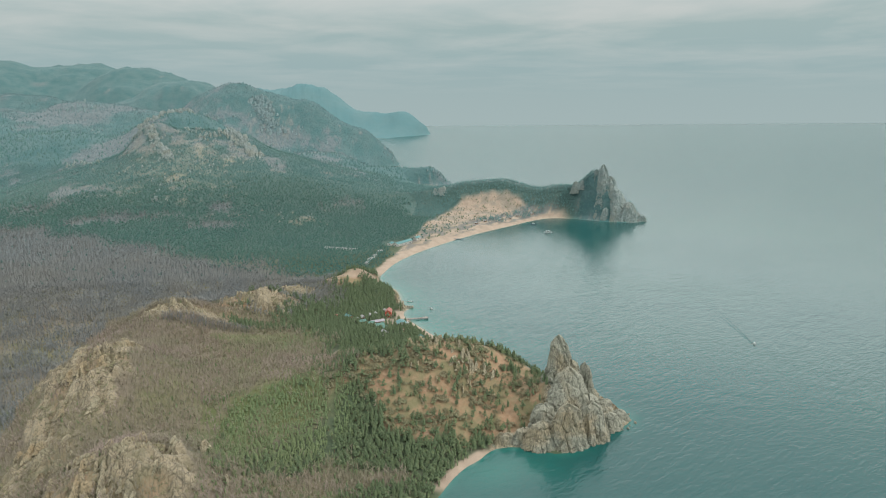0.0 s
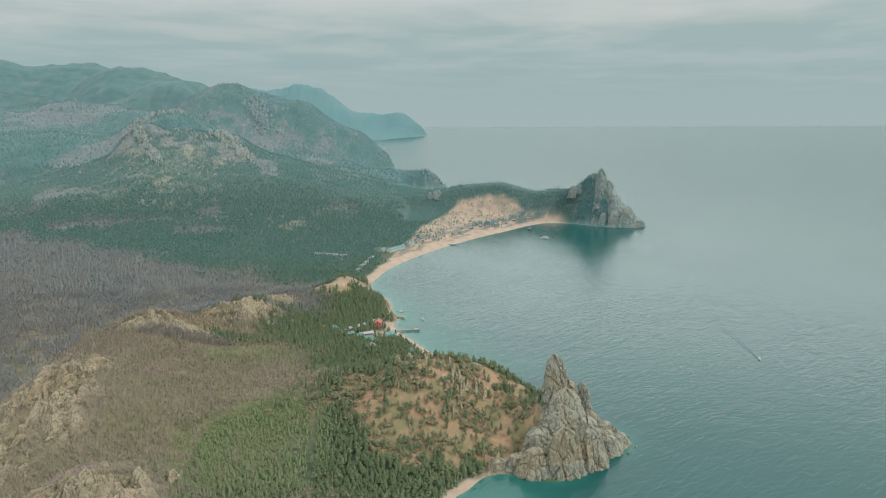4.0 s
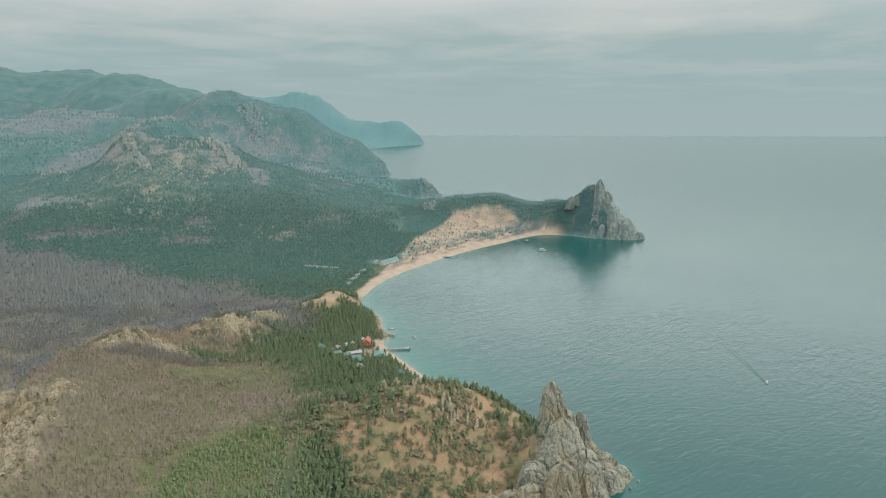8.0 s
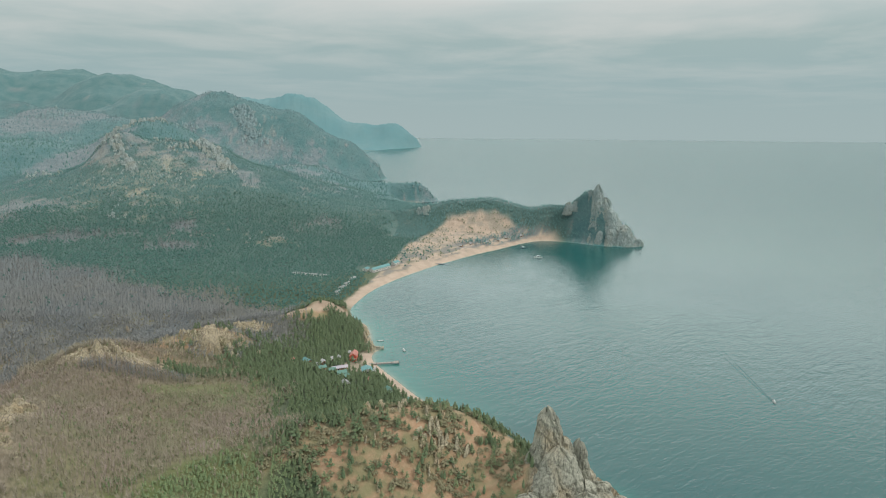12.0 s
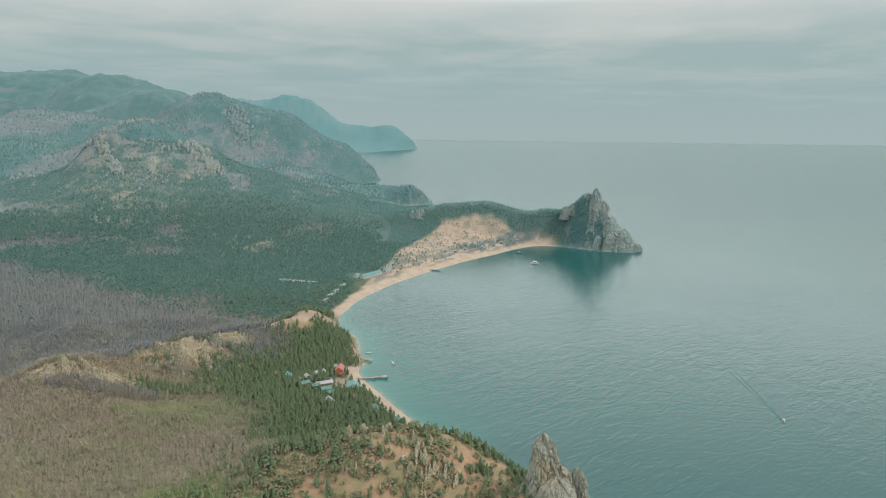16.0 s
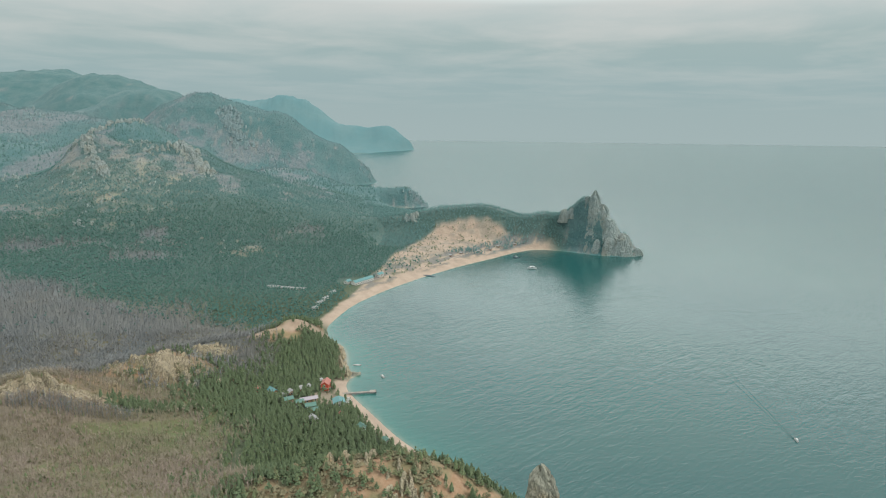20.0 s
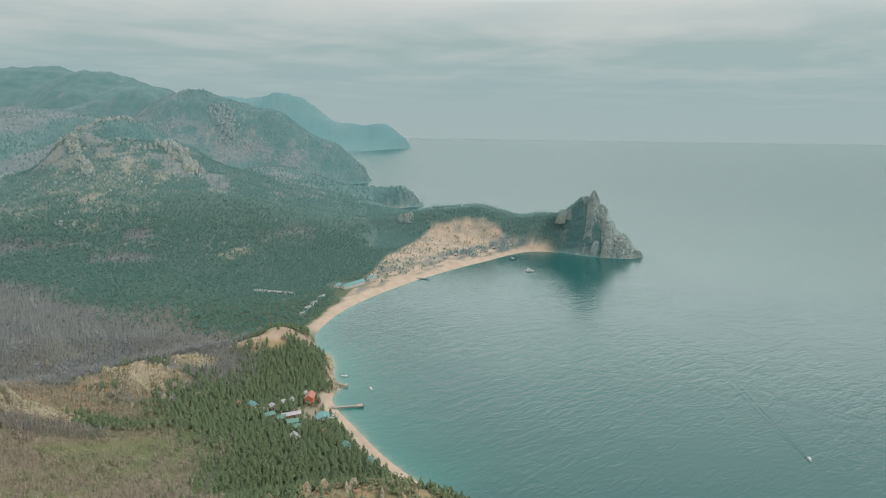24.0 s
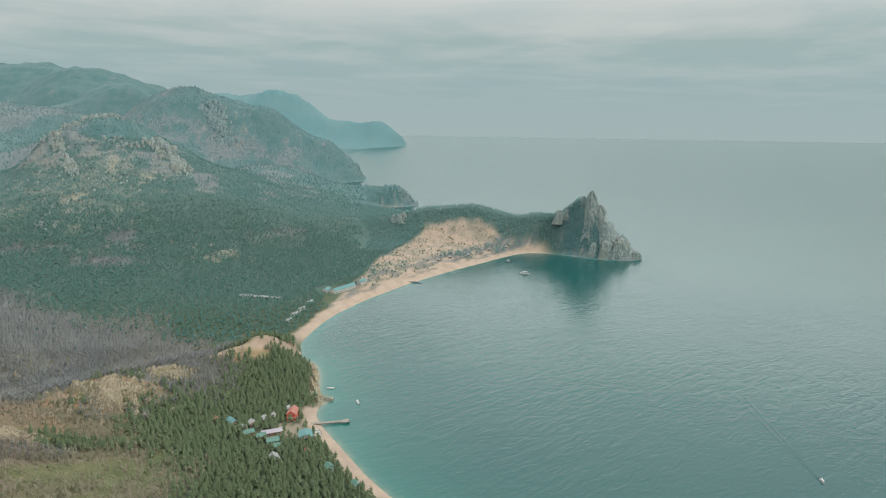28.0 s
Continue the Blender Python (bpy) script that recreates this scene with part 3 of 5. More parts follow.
# ---- mesh helpers ----
def mesh_np(name, verts, tris, mat, attrs=None, smooth_shade=False):
    me = bpy.data.meshes.new(name)
    v, f = np.asarray(verts, np.float32), np.asarray(tris, np.int32)
    k = f.shape[1]
    me.vertices.add(len(v))
    me.vertices.foreach_set("co", v.ravel())
    me.loops.add(f.size)
    me.loops.foreach_set("vertex_index", f.ravel())
    me.polygons.add(len(f))
    me.polygons.foreach_set("loop_start", np.arange(0, f.size, k, dtype=np.int32))
    me.polygons.foreach_set("loop_total", np.full(len(f), k, np.int32))
    me.polygons.foreach_set("use_smooth", np.full(len(f), smooth_shade, bool))
    for key, val in (attrs or {}).items():
        me.attributes.new(key, "FLOAT", "POINT").data.foreach_set("value", np.asarray(val, np.float32).ravel())
    me.update(calc_edges=True)
    if mat:
        me.materials.append(mat)
    return me


def stepped(*runs):
    """Grid lines: runs of (start, end, first step, last step)."""
    out = []
    for a, b, s0, s1 in runs:
        v = a
        while v < b - 1e-6:
            out.append(v)
            v += s0 + (s1 - s0) * (v - a) / (b - a)
    return np.array(out + [runs[-1][1]])


def sheet(xs, ys):
    gx, gy = np.meshgrid(xs, ys)
    n, m = gx.shape
    i = np.arange(n * m).reshape(n, m)
    quads = np.stack([i[:-1, :-1], i[:-1, 1:], i[1:, 1:], i[1:, :-1]], -1).reshape(-1, 4)
    return gx.ravel(), gy.ravel(), quads


# ---- ground and lake ----
GX = stepped((-3600, -900, 60, 30), (-900, -190, 14, 3.0), (-190, -60, 1.7, 1.7), (-60, 190, 2.4, 2.4), (190, 560, 4, 5), (560, 640, 20, 20))
GY = stepped((-1400, 200, 120, 12), (200, 225, 3, 3), (225, 430, 1.7, 1.7), (430, 700, 1.9, 1.9), (700, 1150, 3.4, 4.2), (1150, 2200, 6, 14), (2200, 5100, 18, 40))
gx, gy, quads = sheet(GX, GY)
gs = inland(gx, gy)
gz = height(gx, gy, gs)
keep = (gs[quads] > -60).any(1)
cov = covers(gx, gy, gs, gz)
ribs = fbm((gx * 0.8 + gy * 0.6) / 9, (gy * 0.8 - gx * 0.6) / 26, octaves=4, gain=0.6, ridged=True)
poke = smooth(fbm(gx / 17 + 5, gy / 17, octaves=3), 0.44, 0.6)
crack1, crack2 = cells(gx / 8 + 0.3 * gy / 8, gy / 13, 0 * gx + 0.5), cells(gx / 3.4, gy / 4.6, 0 * gx + 0.5)
gz = gz + cov[4] * ((crack1[0] - 0.45) * 7.5 * poke + (crack2[0] - 0.5) * 3.4) * smooth(gs, 0, 6) * smooth(gy, 1600, 1200)
gz = gz + cov[4] * ((ribs - 0.60) * 12.0 * poke + (fbm(gx / 6, gy / 6, octaves=3, ridged=True) - 0.6) * 4.0) * smooth(gs, 0, 6) * smooth(gy, 1600, 1200)
attrs = dict(zip(("sand", "burnt", "grass", "ochre", "rock"), cov))
# the painted haze sets in with distance up the bay and on the headland
attrs["ash"], attrs["haze_tint"] = smooth(gy + 0.25 * gx, 520, 590), np.maximum(0.6 * smooth(gy, 740, 840) * np.maximum(smooth(gs, 30, 70), smooth(gy, 940, 1040)) + 0.4 * smooth(gy, 1050, 1450), smooth(gx, 370, 420) * smooth(gy, 900, 940))
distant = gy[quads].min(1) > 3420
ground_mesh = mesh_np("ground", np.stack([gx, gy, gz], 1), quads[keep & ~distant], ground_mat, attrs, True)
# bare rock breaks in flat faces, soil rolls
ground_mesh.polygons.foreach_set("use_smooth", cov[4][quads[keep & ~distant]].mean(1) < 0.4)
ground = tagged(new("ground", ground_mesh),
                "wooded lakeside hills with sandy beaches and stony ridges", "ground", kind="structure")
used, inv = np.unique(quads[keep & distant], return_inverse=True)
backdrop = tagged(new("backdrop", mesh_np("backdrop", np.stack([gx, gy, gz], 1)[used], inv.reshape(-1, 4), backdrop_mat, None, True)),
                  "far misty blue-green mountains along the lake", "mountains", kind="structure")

LX = stepped((-40000, -3000, 9000, 4000), (-3000, -100, 400, 30), (-100, 620, 6, 6), (620, 3000, 20, 400), (3000, 40000, 4000, 9000))
LY = stepped((-40000, -2000, 9000, 2000), (-2000, 200, 400, 20), (200, 1100, 6, 6), (1100, 2300, 14, 20), (2300, 5000, 30, 200), (5000, 60000, 3000, 9000))
lx, ly, lq = sheet(LX, LY)
ls = inland(lx, ly)
lwob = fbm(lx / 45, ly / 45, octaves=4) - 0.5
reach = 21 * (smooth(ly, 420, 470) * smooth(ly, 800, 600)) + 4
shoal = np.where(ls > 0, 1.0, np.exp(np.minimum(ls, 0) * (1 + 0.6 * lwob) / reach))
shoal = np.maximum(shoal, 0.85 * hill(lx, ly, 84, 296, 1, 32, 22) * smooth(ls, -60, 0))
lkeep = (ls[lq] < 30).any(1)
water = tagged(new("water", mesh_np("water", np.stack([lx, ly, 0 * lx], 1), lq[lkeep], water_mat, {"shoal": shoal, "offing": smooth(np.hypot(lx, ly), 900, 3200)}, True)), "calm grey-teal lake, turquoise over the sandy shallows", "lake", kind="structure")


# ---- crags and stones ----
def jointed_rock(name, rx, ry, h, mat, seed, rings=40, around=64, blunt=0.25, bulge=1.0, block=5.0, lean=(0.0, 0.0), depth=1.0):
    """A rock mass cut by joints into blocks: a tapering body whose skin steps in and out from block to block."""
    t = np.linspace(0, 1, rings)[:, None]
    a = np.linspace(0, 2 * math.pi, around, endpoint=False)[None, :]
    prof = (1 - (1 - blunt) * t ** bulge) * np.sqrt(np.clip((1.001 - t) / 0.10, 0, 1))
    ca, sa = np.cos(a), np.sin(a)
    prof = prof * (1 + 0.5 * (fbm(ca * 1.3 + seed, sa * 1.3, t * 1.2 + seed, octaves=2) - 0.5))
    x, y, z = rx * prof * ca, ry * prof * sa, h * t + 0 * a
    out = np.zeros_like(x)
    for size, amp in ((block, 0.42 * block), (block * 0.45, 0.22 * block), (block * 0.2, 0.09 * block)):
        v, gap = cells(x / size + seed * 3.7, y / size + seed, z / (size * 2.1) + seed * 1.3)
        out += amp * depth * ((v - 0.5) - 0.9 * np.clip(0.14 - gap, 0, 0.14) / 0.14)
    grip = np.clip(prof, 0.15, 1)
    x, y = x + out * ca * grip + lean[0] * h * t, y + out * sa * grip + lean[1] * h * t
    z = z + 0.10 * h * (cells(ca * 1.6 + seed, sa * 1.6, 0 * t + 0 * a + seed)[0] - 0.6) * t - 0.10 * h * (1 - t)
    n = np.stack([x, y, z], -1).reshape(-1, 3)
    i = np.arange(rings * around).reshape(rings, around)
    k = np.roll(i, -1, 1)
    return mesh_np(name, n, np.stack([i[:-1], k[:-1], k[1:], i[1:]], -1).reshape(-1, 4), mat)


def place_rock(me, name, label, x, y, turn=0.0, size=1.0, sink=0.0, z=None, group=""):
    ob = new(name, me)
    zz = float(height(np.array([x]), np.array([y]))[0]) if z is None else z
    ob.matrix_world = pose(x, y, zz - sink, 0, 0, turn) @ Matrix.Scale(size, 4)
    return tagged(ob, label, "rock", group, )


rng = np.random.default_rng(5)


# the smaller bell-shaped cape rock
cape_label = "tall grey-buff granite pinnacle standing on the rocky cape"
SPIRES = [(136, 348, 19, 16, 10, 39, 0.24, 0.95, 4.2, (-0.13, 0)), (143, 347, 14, 11, 8, 28, 0.42, 1.1, 3.6, (-0.12, 0)), (154, 350, 6, 6.2, 4.6, 31, 0.45, 1.3, 2.8, (-0.10, 0)), (125, 349, 18, 6, 6, 15, 0.45, 0.9, 3.0, (0, 0))]
for k, (x, y, z, rx, ry, h, blunt, bulge, block, lean) in enumerate(SPIRES):
    place_rock(jointed_rock("pinnacle", rx, ry, h, rock_mat, 3.1 + 2 * k, 90, 120, blunt, bulge, block, lean, 1.15), "pinnacle", cape_label, x, y, z=z, group="cape pinnacles")
FACES = [(136, 340, -4, 34, 25, 44, 0.16, 0.72, 6.5), (116, 329, -3, 15, 11, 25, 0.35, 0.9, 5.0), (127, 319, -3, 15, 11, 21, 0.35, 0.8, 5.0), (148, 335, -3, 17, 13, 26, 0.3, 0.8, 5.5), (161, 340, -3, 15, 10, 14, 0.25, 0.8, 4.5), (170, 338, -3, 8, 7, 7, 0.3, 0.9, 3.0), (103, 324, -3, 13, 7, 13, 0.35, 0.8, 3.6), (92, 325, -3, 10, 6, 10, 0.35, 0.8, 3.0),
         (112, 319, -3, 16, 10, 19, 0.30, 0.9, 5.0), (127, 316, -3, 18, 11, 31, 0.30, 0.85, 5.5), (144, 322, -3, 17, 11, 27, 0.28, 0.85, 5.0), (160, 332, -3, 15, 9, 14, 0.3, 0.85, 4.0),
         (172, 341, -3, 11, 9, 9, 0.35, 0.9, 3.0), (166, 350, -3, 12, 11, 13, 0.3, 0.8, 3.5), (158, 356, -3, 12, 12, 19, 0.3, 0.8, 4.0)]
for k, (x, y, z, rx, ry, h, blunt, bulge, block) in enumerate(FACES):
    place_rock(jointed_rock("cliff_rock", rx, ry, h, rock_mat, 21.3 + 2.7 * k, 80, 130, blunt, bulge, block), "cliff_rock", "fissured buff granite cliff rock at the water's edge", x, y, z=z, group="cape cliff rocks")
boulder_shapes = [jointed_rock("boulder", 1.2, 1.0, 1.6, rock_mat, 60.0 + k, 8, 14, 0.6, 1.2, 1.0) for k in range(6)]
for k in range(34):
    i = rng.uniform(0, 1) ** 0.45
    bx, by = (np.interp(i, (0, 0.2, 0.45, 0.7, 0.85, 1), (84, 101, 120, 150, 175, 178)), np.interp(i, (0, 0.2, 0.45, 0.7, 0.85, 1), (320, 316, 306, 324, 331, 347)))
    place_rock(boulder_shapes[k % 6], "boulder", "grey boulder lying in the water below the cape", bx + rng.normal(0, 2.6), by + rng.normal(0, 2.2), rng.uniform(0, 360), rng.uniform(0.3, 1.0), z=-0.3, group="shore boulders")

# the big rock at the end of the peninsula
BIG = [(470, 984, -4, 40, 32, 60, 0.22, 0.62, 6, (-0.12, 0.10)), (450, 1000, -4, 27, 24, 97, 0.24, 0.95, 5, (-0.04, 0.02)), (462, 994, -4, 25, 22, 76, 0.26, 0.85, 4.5, (-0.06, 0.02)), (438, 1008, 58, 8, 7, 27, 0.4, 1.2, 3, (0, 0)), (405, 1024, 44, 10, 8, 19, 0.35, 1.0, 3, (0.1, 0)), (416, 1020, 50, 9, 7, 15, 0.35, 1.0, 3, (0.1, 0)),
       (490, 970, -3, 24, 18, 34, 0.25, 0.65, 5, (-0.2, 0.1)), (503, 963, -3, 13, 10, 14, 0.3, 0.8, 4, (0, 0)), (478, 962, -3, 22, 12, 30, 0.3, 0.7, 5, (0, 0.1)), (460, 968, -3, 20, 10, 30, 0.3, 0.7, 4.5, (0, 0.1)), (445, 978, -3, 16, 10, 25, 0.3, 0.8, 4, (0, 0.1)), (432, 988, -3, 13, 9, 16, 0.3, 0.7, 4, (0, 0)), (420, 998, -3, 12, 7, 9, 0.3, 0.7, 3.5, (0, 0))]
for k, (x, y, z, rx, ry, h, blunt, bulge, block, lean) in enumerate(BIG):
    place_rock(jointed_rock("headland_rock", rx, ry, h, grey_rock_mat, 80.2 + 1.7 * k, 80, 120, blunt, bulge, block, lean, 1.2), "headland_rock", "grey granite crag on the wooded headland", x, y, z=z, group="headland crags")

# loose outcrops on the hills, from a few shapes
shapes = [jointed_rock("outcrop", 7.0, 2.2, 6.4, buff_rock_mat, 30.0 + 1.3 * k, 15, 28, 0.30, 0.8, 2.2, (0.16, 0.05), 1.6) for k in range(10)]
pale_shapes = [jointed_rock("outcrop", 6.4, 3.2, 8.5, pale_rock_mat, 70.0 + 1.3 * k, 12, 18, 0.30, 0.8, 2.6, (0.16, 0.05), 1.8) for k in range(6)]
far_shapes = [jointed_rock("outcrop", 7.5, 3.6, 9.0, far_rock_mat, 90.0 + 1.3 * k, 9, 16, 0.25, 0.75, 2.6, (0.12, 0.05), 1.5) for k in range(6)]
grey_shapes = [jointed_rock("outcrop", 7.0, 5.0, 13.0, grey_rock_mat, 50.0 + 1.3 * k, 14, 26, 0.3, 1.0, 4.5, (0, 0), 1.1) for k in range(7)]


def outcrops(n, cx, cy, rx, ry, rot, lo, hi, label, pool, group, single=True, line=None):
    """Rocks strewn over an oval. Far ones are joined into one field of stone."""
    c, s = math.cos(radians(rot)), math.sin(radians(rot))
    vs, qs, base = [], [], 0
    for k in range(n):
        if line:
            i = k / n * (len(line) - 1)
            (ax, ay), (bx, by) = line[int(i)], line[int(i) + 1]
            cx, cy = ax + (bx - ax) * (i % 1), ay + (by - ay) * (i % 1)
        u, v = rng.normal(0, 0.5), rng.normal(0, 0.5)
        x, y = cx + u * rx * c - v * ry * s, cy + u * rx * s + v * ry * c
        turn, size, me = (rng.normal(72, 20) if pool is shapes else rng.uniform(0, 360)), rng.uniform(lo, hi), pool[rng.integers(len(pool))]
        if inland(x, y)[0] < 2:
            continue
        if single:
            place_rock(me, "outcrop", label, x, y, turn, size, 0.6, group=group)
            continue
        co = np.zeros(len(me.vertices) * 3)
        me.vertices.foreach_get("co", co)
        ix = np.zeros(len(me.loops), np.int32)
        me.loops.foreach_get("vertex_index", ix)
        ct, st = math.cos(radians(turn)), math.sin(radians(turn))
        co = co.reshape(-1, 3) * size
        zz = float(height(np.array([x]), np.array([y]))[0])
        vs.append(np.stack([co[:, 0] * ct - co[:, 1] * st + x, co[:, 0] * st + co[:, 1] * ct + y, co[:, 2] + zz - 1.9 * size], 1))
        qs.append(ix.reshape(-1, 4) + base)
        base += len(co)
    if vs:
        tagged(new("rock_field", mesh_np("rock_field", np.vstack(vs), np.vstack(qs), pool[0].materials[0])), label, "rocks", kind="stuff")


outcrops(110, -116, 268, 40, 36, 20, 0.4, 1.05, "buff granite outcrop breaking through the dry ridge", shapes, "ridge outcrops")
outcrops(90, -165, 365, 24, 95, 0, 0.35, 0.95, "buff granite outcrop breaking through the dry ridge", shapes, "ridge outcrops")
outcrops(26, 79, 376, 13, 22, -10, 0.35, 0.85, "weathered buff rock among low pines", shapes, "hilltop rocks")
outcrops(14, 45, 392, 30, 6, 0, 0.4, 0.9, "weathered buff rock among low pines", shapes, "hilltop rocks")
outcrops(34, 66, 368, 60, 24, 0, 0.2, 0.6, "weathered buff rock among low pines", shapes, "hilltop rocks")
outcrops(130, -80, 574, 32, 18, 10, 0.25, 0.85, "pale crumbling rock on the ochre knob", shapes, "knob rocks", False)
outcrops(40, -50, 614, 18, 8, 20, 0.25, 0.8, "pale crumbling rock on the ochre knob", shapes, "knob rocks", False)
outcrops(26, -138, 524, 40, 9, 0, 0.25, 0.7, "reddish-buff rock on the burnt ridge", shapes, "burnt ridge rocks", False)
outcrops(20, 56, 622, 5, 36, 0, 0.3, 0.9, "dark shore rock beside the village", shapes, "shore rocks")
for k in range(9):
    place_rock(boulder_shapes[k % 6], "boulder", "dark boulder off the village shore", 63 + rng.normal(0, 1.6), 586 + rng.normal(0, 1.6), rng.uniform(0, 360), rng.uniform(0.8, 2.0), z=-0.3, group="village boulders")
K = "grey granite tors on the wooded knoll"
outcrops(170, -290, 1200, 120, 64, 0, 0.2, 0.6, K, pale_shapes, "", False)


def rib(n, line, spread, lo, hi, label, pool):
    """A broken spine of rock that runs down a slope."""
    outcrops(n, 0, 0, spread, spread, 0, lo, hi, label, pool, "", False, line)


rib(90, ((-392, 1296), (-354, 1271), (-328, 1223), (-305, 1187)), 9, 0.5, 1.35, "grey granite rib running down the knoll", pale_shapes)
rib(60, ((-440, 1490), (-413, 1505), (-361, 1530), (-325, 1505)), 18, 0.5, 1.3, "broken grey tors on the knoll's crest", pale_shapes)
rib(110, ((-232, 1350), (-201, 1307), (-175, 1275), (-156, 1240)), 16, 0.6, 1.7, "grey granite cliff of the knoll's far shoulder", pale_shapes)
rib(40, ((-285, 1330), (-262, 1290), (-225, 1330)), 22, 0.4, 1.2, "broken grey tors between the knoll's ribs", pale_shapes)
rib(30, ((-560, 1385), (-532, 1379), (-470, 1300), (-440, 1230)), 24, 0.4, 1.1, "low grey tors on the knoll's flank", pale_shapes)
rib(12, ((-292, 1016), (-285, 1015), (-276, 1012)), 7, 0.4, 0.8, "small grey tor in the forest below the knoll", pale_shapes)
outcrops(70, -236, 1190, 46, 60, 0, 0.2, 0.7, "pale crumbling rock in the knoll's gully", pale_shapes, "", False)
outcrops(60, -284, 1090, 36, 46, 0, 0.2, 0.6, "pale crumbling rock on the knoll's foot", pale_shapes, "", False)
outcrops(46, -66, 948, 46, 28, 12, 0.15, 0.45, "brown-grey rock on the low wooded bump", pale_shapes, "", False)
F = "distant granite crags below the ridge, hazed blue-grey"
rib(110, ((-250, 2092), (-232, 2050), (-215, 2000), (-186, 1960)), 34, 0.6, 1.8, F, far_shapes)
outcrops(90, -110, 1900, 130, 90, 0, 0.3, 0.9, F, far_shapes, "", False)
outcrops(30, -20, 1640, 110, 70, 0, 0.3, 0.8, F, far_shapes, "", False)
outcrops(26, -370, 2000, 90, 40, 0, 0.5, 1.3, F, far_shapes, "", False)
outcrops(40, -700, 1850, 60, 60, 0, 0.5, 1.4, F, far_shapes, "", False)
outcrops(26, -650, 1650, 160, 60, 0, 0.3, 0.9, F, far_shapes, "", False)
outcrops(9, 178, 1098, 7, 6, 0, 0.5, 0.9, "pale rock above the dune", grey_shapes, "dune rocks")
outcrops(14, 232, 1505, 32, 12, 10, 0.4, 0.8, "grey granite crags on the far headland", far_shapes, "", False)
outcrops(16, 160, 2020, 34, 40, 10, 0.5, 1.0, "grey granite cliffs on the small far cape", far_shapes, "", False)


# ---- woods ----
def octa(c, r, k=1.0):
    """A rough clump of foliage: a jittered octahedron."""
    j = lambda: rng.uniform(0.75, 1.25)
    v = [(r * j(), 0, 0), (-r * j(), 0, 0), (0, r * j(), 0), (0, -r * j(), 0), (0, 0, r * k * j()), (0, 0, -r * k * 0.6 * j())]
    turn = rng.uniform(0, 1.5)
    cc, ss = math.cos(turn), math.sin(turn)
    v = np.array([(x * cc - y * ss, x * ss + y * cc, z) for x, y, z in v]) + np.array(c)
    f = [(0, 2, 4), (2, 1, 4), (1, 3, 4), (3, 0, 4), (2, 0, 5), (1, 2, 5), (3, 1, 5), (0, 3, 5)]
    return v, np.array(f)


def spike(r, h, sides=4, z0=0.0, lean=0.0):
    a = np.arange(sides) * 2 * math.pi / sides
    v = np.vstack([np.stack([r * np.cos(a), r * np.sin(a), 0 * a + z0], 1), [(lean, lean * 0.5, z0 + h)]])
    f = [(i, (i + 1) % sides, sides) for i in range(sides)]
    return v, np.array(f)


def joined(parts):
    vs, fs, n = [], [], 0
    for v, f in parts:
        vs.append(v)
        fs.append(f + n)
        n += len(v)
    return np.vstack(vs), np.vstack(fs)


def pine_crown(clumps, slim):
    """A crown of height 1, widest a third of the way up, with gaps."""
    out = []
    for k in range(clumps):
        t = (k + 0.5) / clumps
        a, w = k * 2.4 + rng.uniform(0, 1), slim * (1.05 - 0.85 * t) * (0.75 + 0.25 * min(1, 4 * t))
        off = w * 0.55
        out.append(octa((off * math.cos(a), off * math.sin(a), 0.26 + 0.66 * t), w * 0.85, 0.95 if t < 0.9 else 1.6))
    return joined(out)


def tiered_pine(tiers, slim):
    """A conifer of height 1: ragged whorls of branches, one above the other."""
    out = []
    for k in range(tiers):
        t, n = k / tiers, 7
        r = slim * (0.85 + 0.5 * t - 1.15 * t * t) * rng.uniform(0.7, 1.2, n)
        a = np.arange(n) * 2 * math.pi / n + rng.uniform(0, 1)
        z0 = 0.16 + 0.70 * t
        v = np.vstack([np.stack([r * np.cos(a), r * np.sin(a), z0 + rng.uniform(-0.04, 0.04, n)], 1), [(rng.uniform(-0.02, 0.02), rng.uniform(-0.02, 0.02), min(z0 + 0.30, 1.0))]])
        out.append((v, np.array([(i, (i + 1) % n, n) for i in range(n)])))
    return joined(out)


def bare_tree(twigs, long=0.0):
    """A dead trunk of height 1 with a few broken branches."""
    out = [spike(0.022, 1.0, 3, 0, rng.uniform(-0.04, 0.04))]
    for k in range(twigs):
        z, a, l = rng.uniform(0.25, 0.85), rng.uniform(0, 6.28), rng.uniform(0.10, 0.24) + long
        d = np.array([math.cos(a), math.sin(a), 0.5 + 6 * long])
        side = np.array([-math.sin(a), math.cos(a), 0]) * 0.026
        p = np.array([0, 0, z])
        out.append((np.array([p - side, p + side, p + d * l]), np.array([(0, 1, 2)])))
    return joined(out)


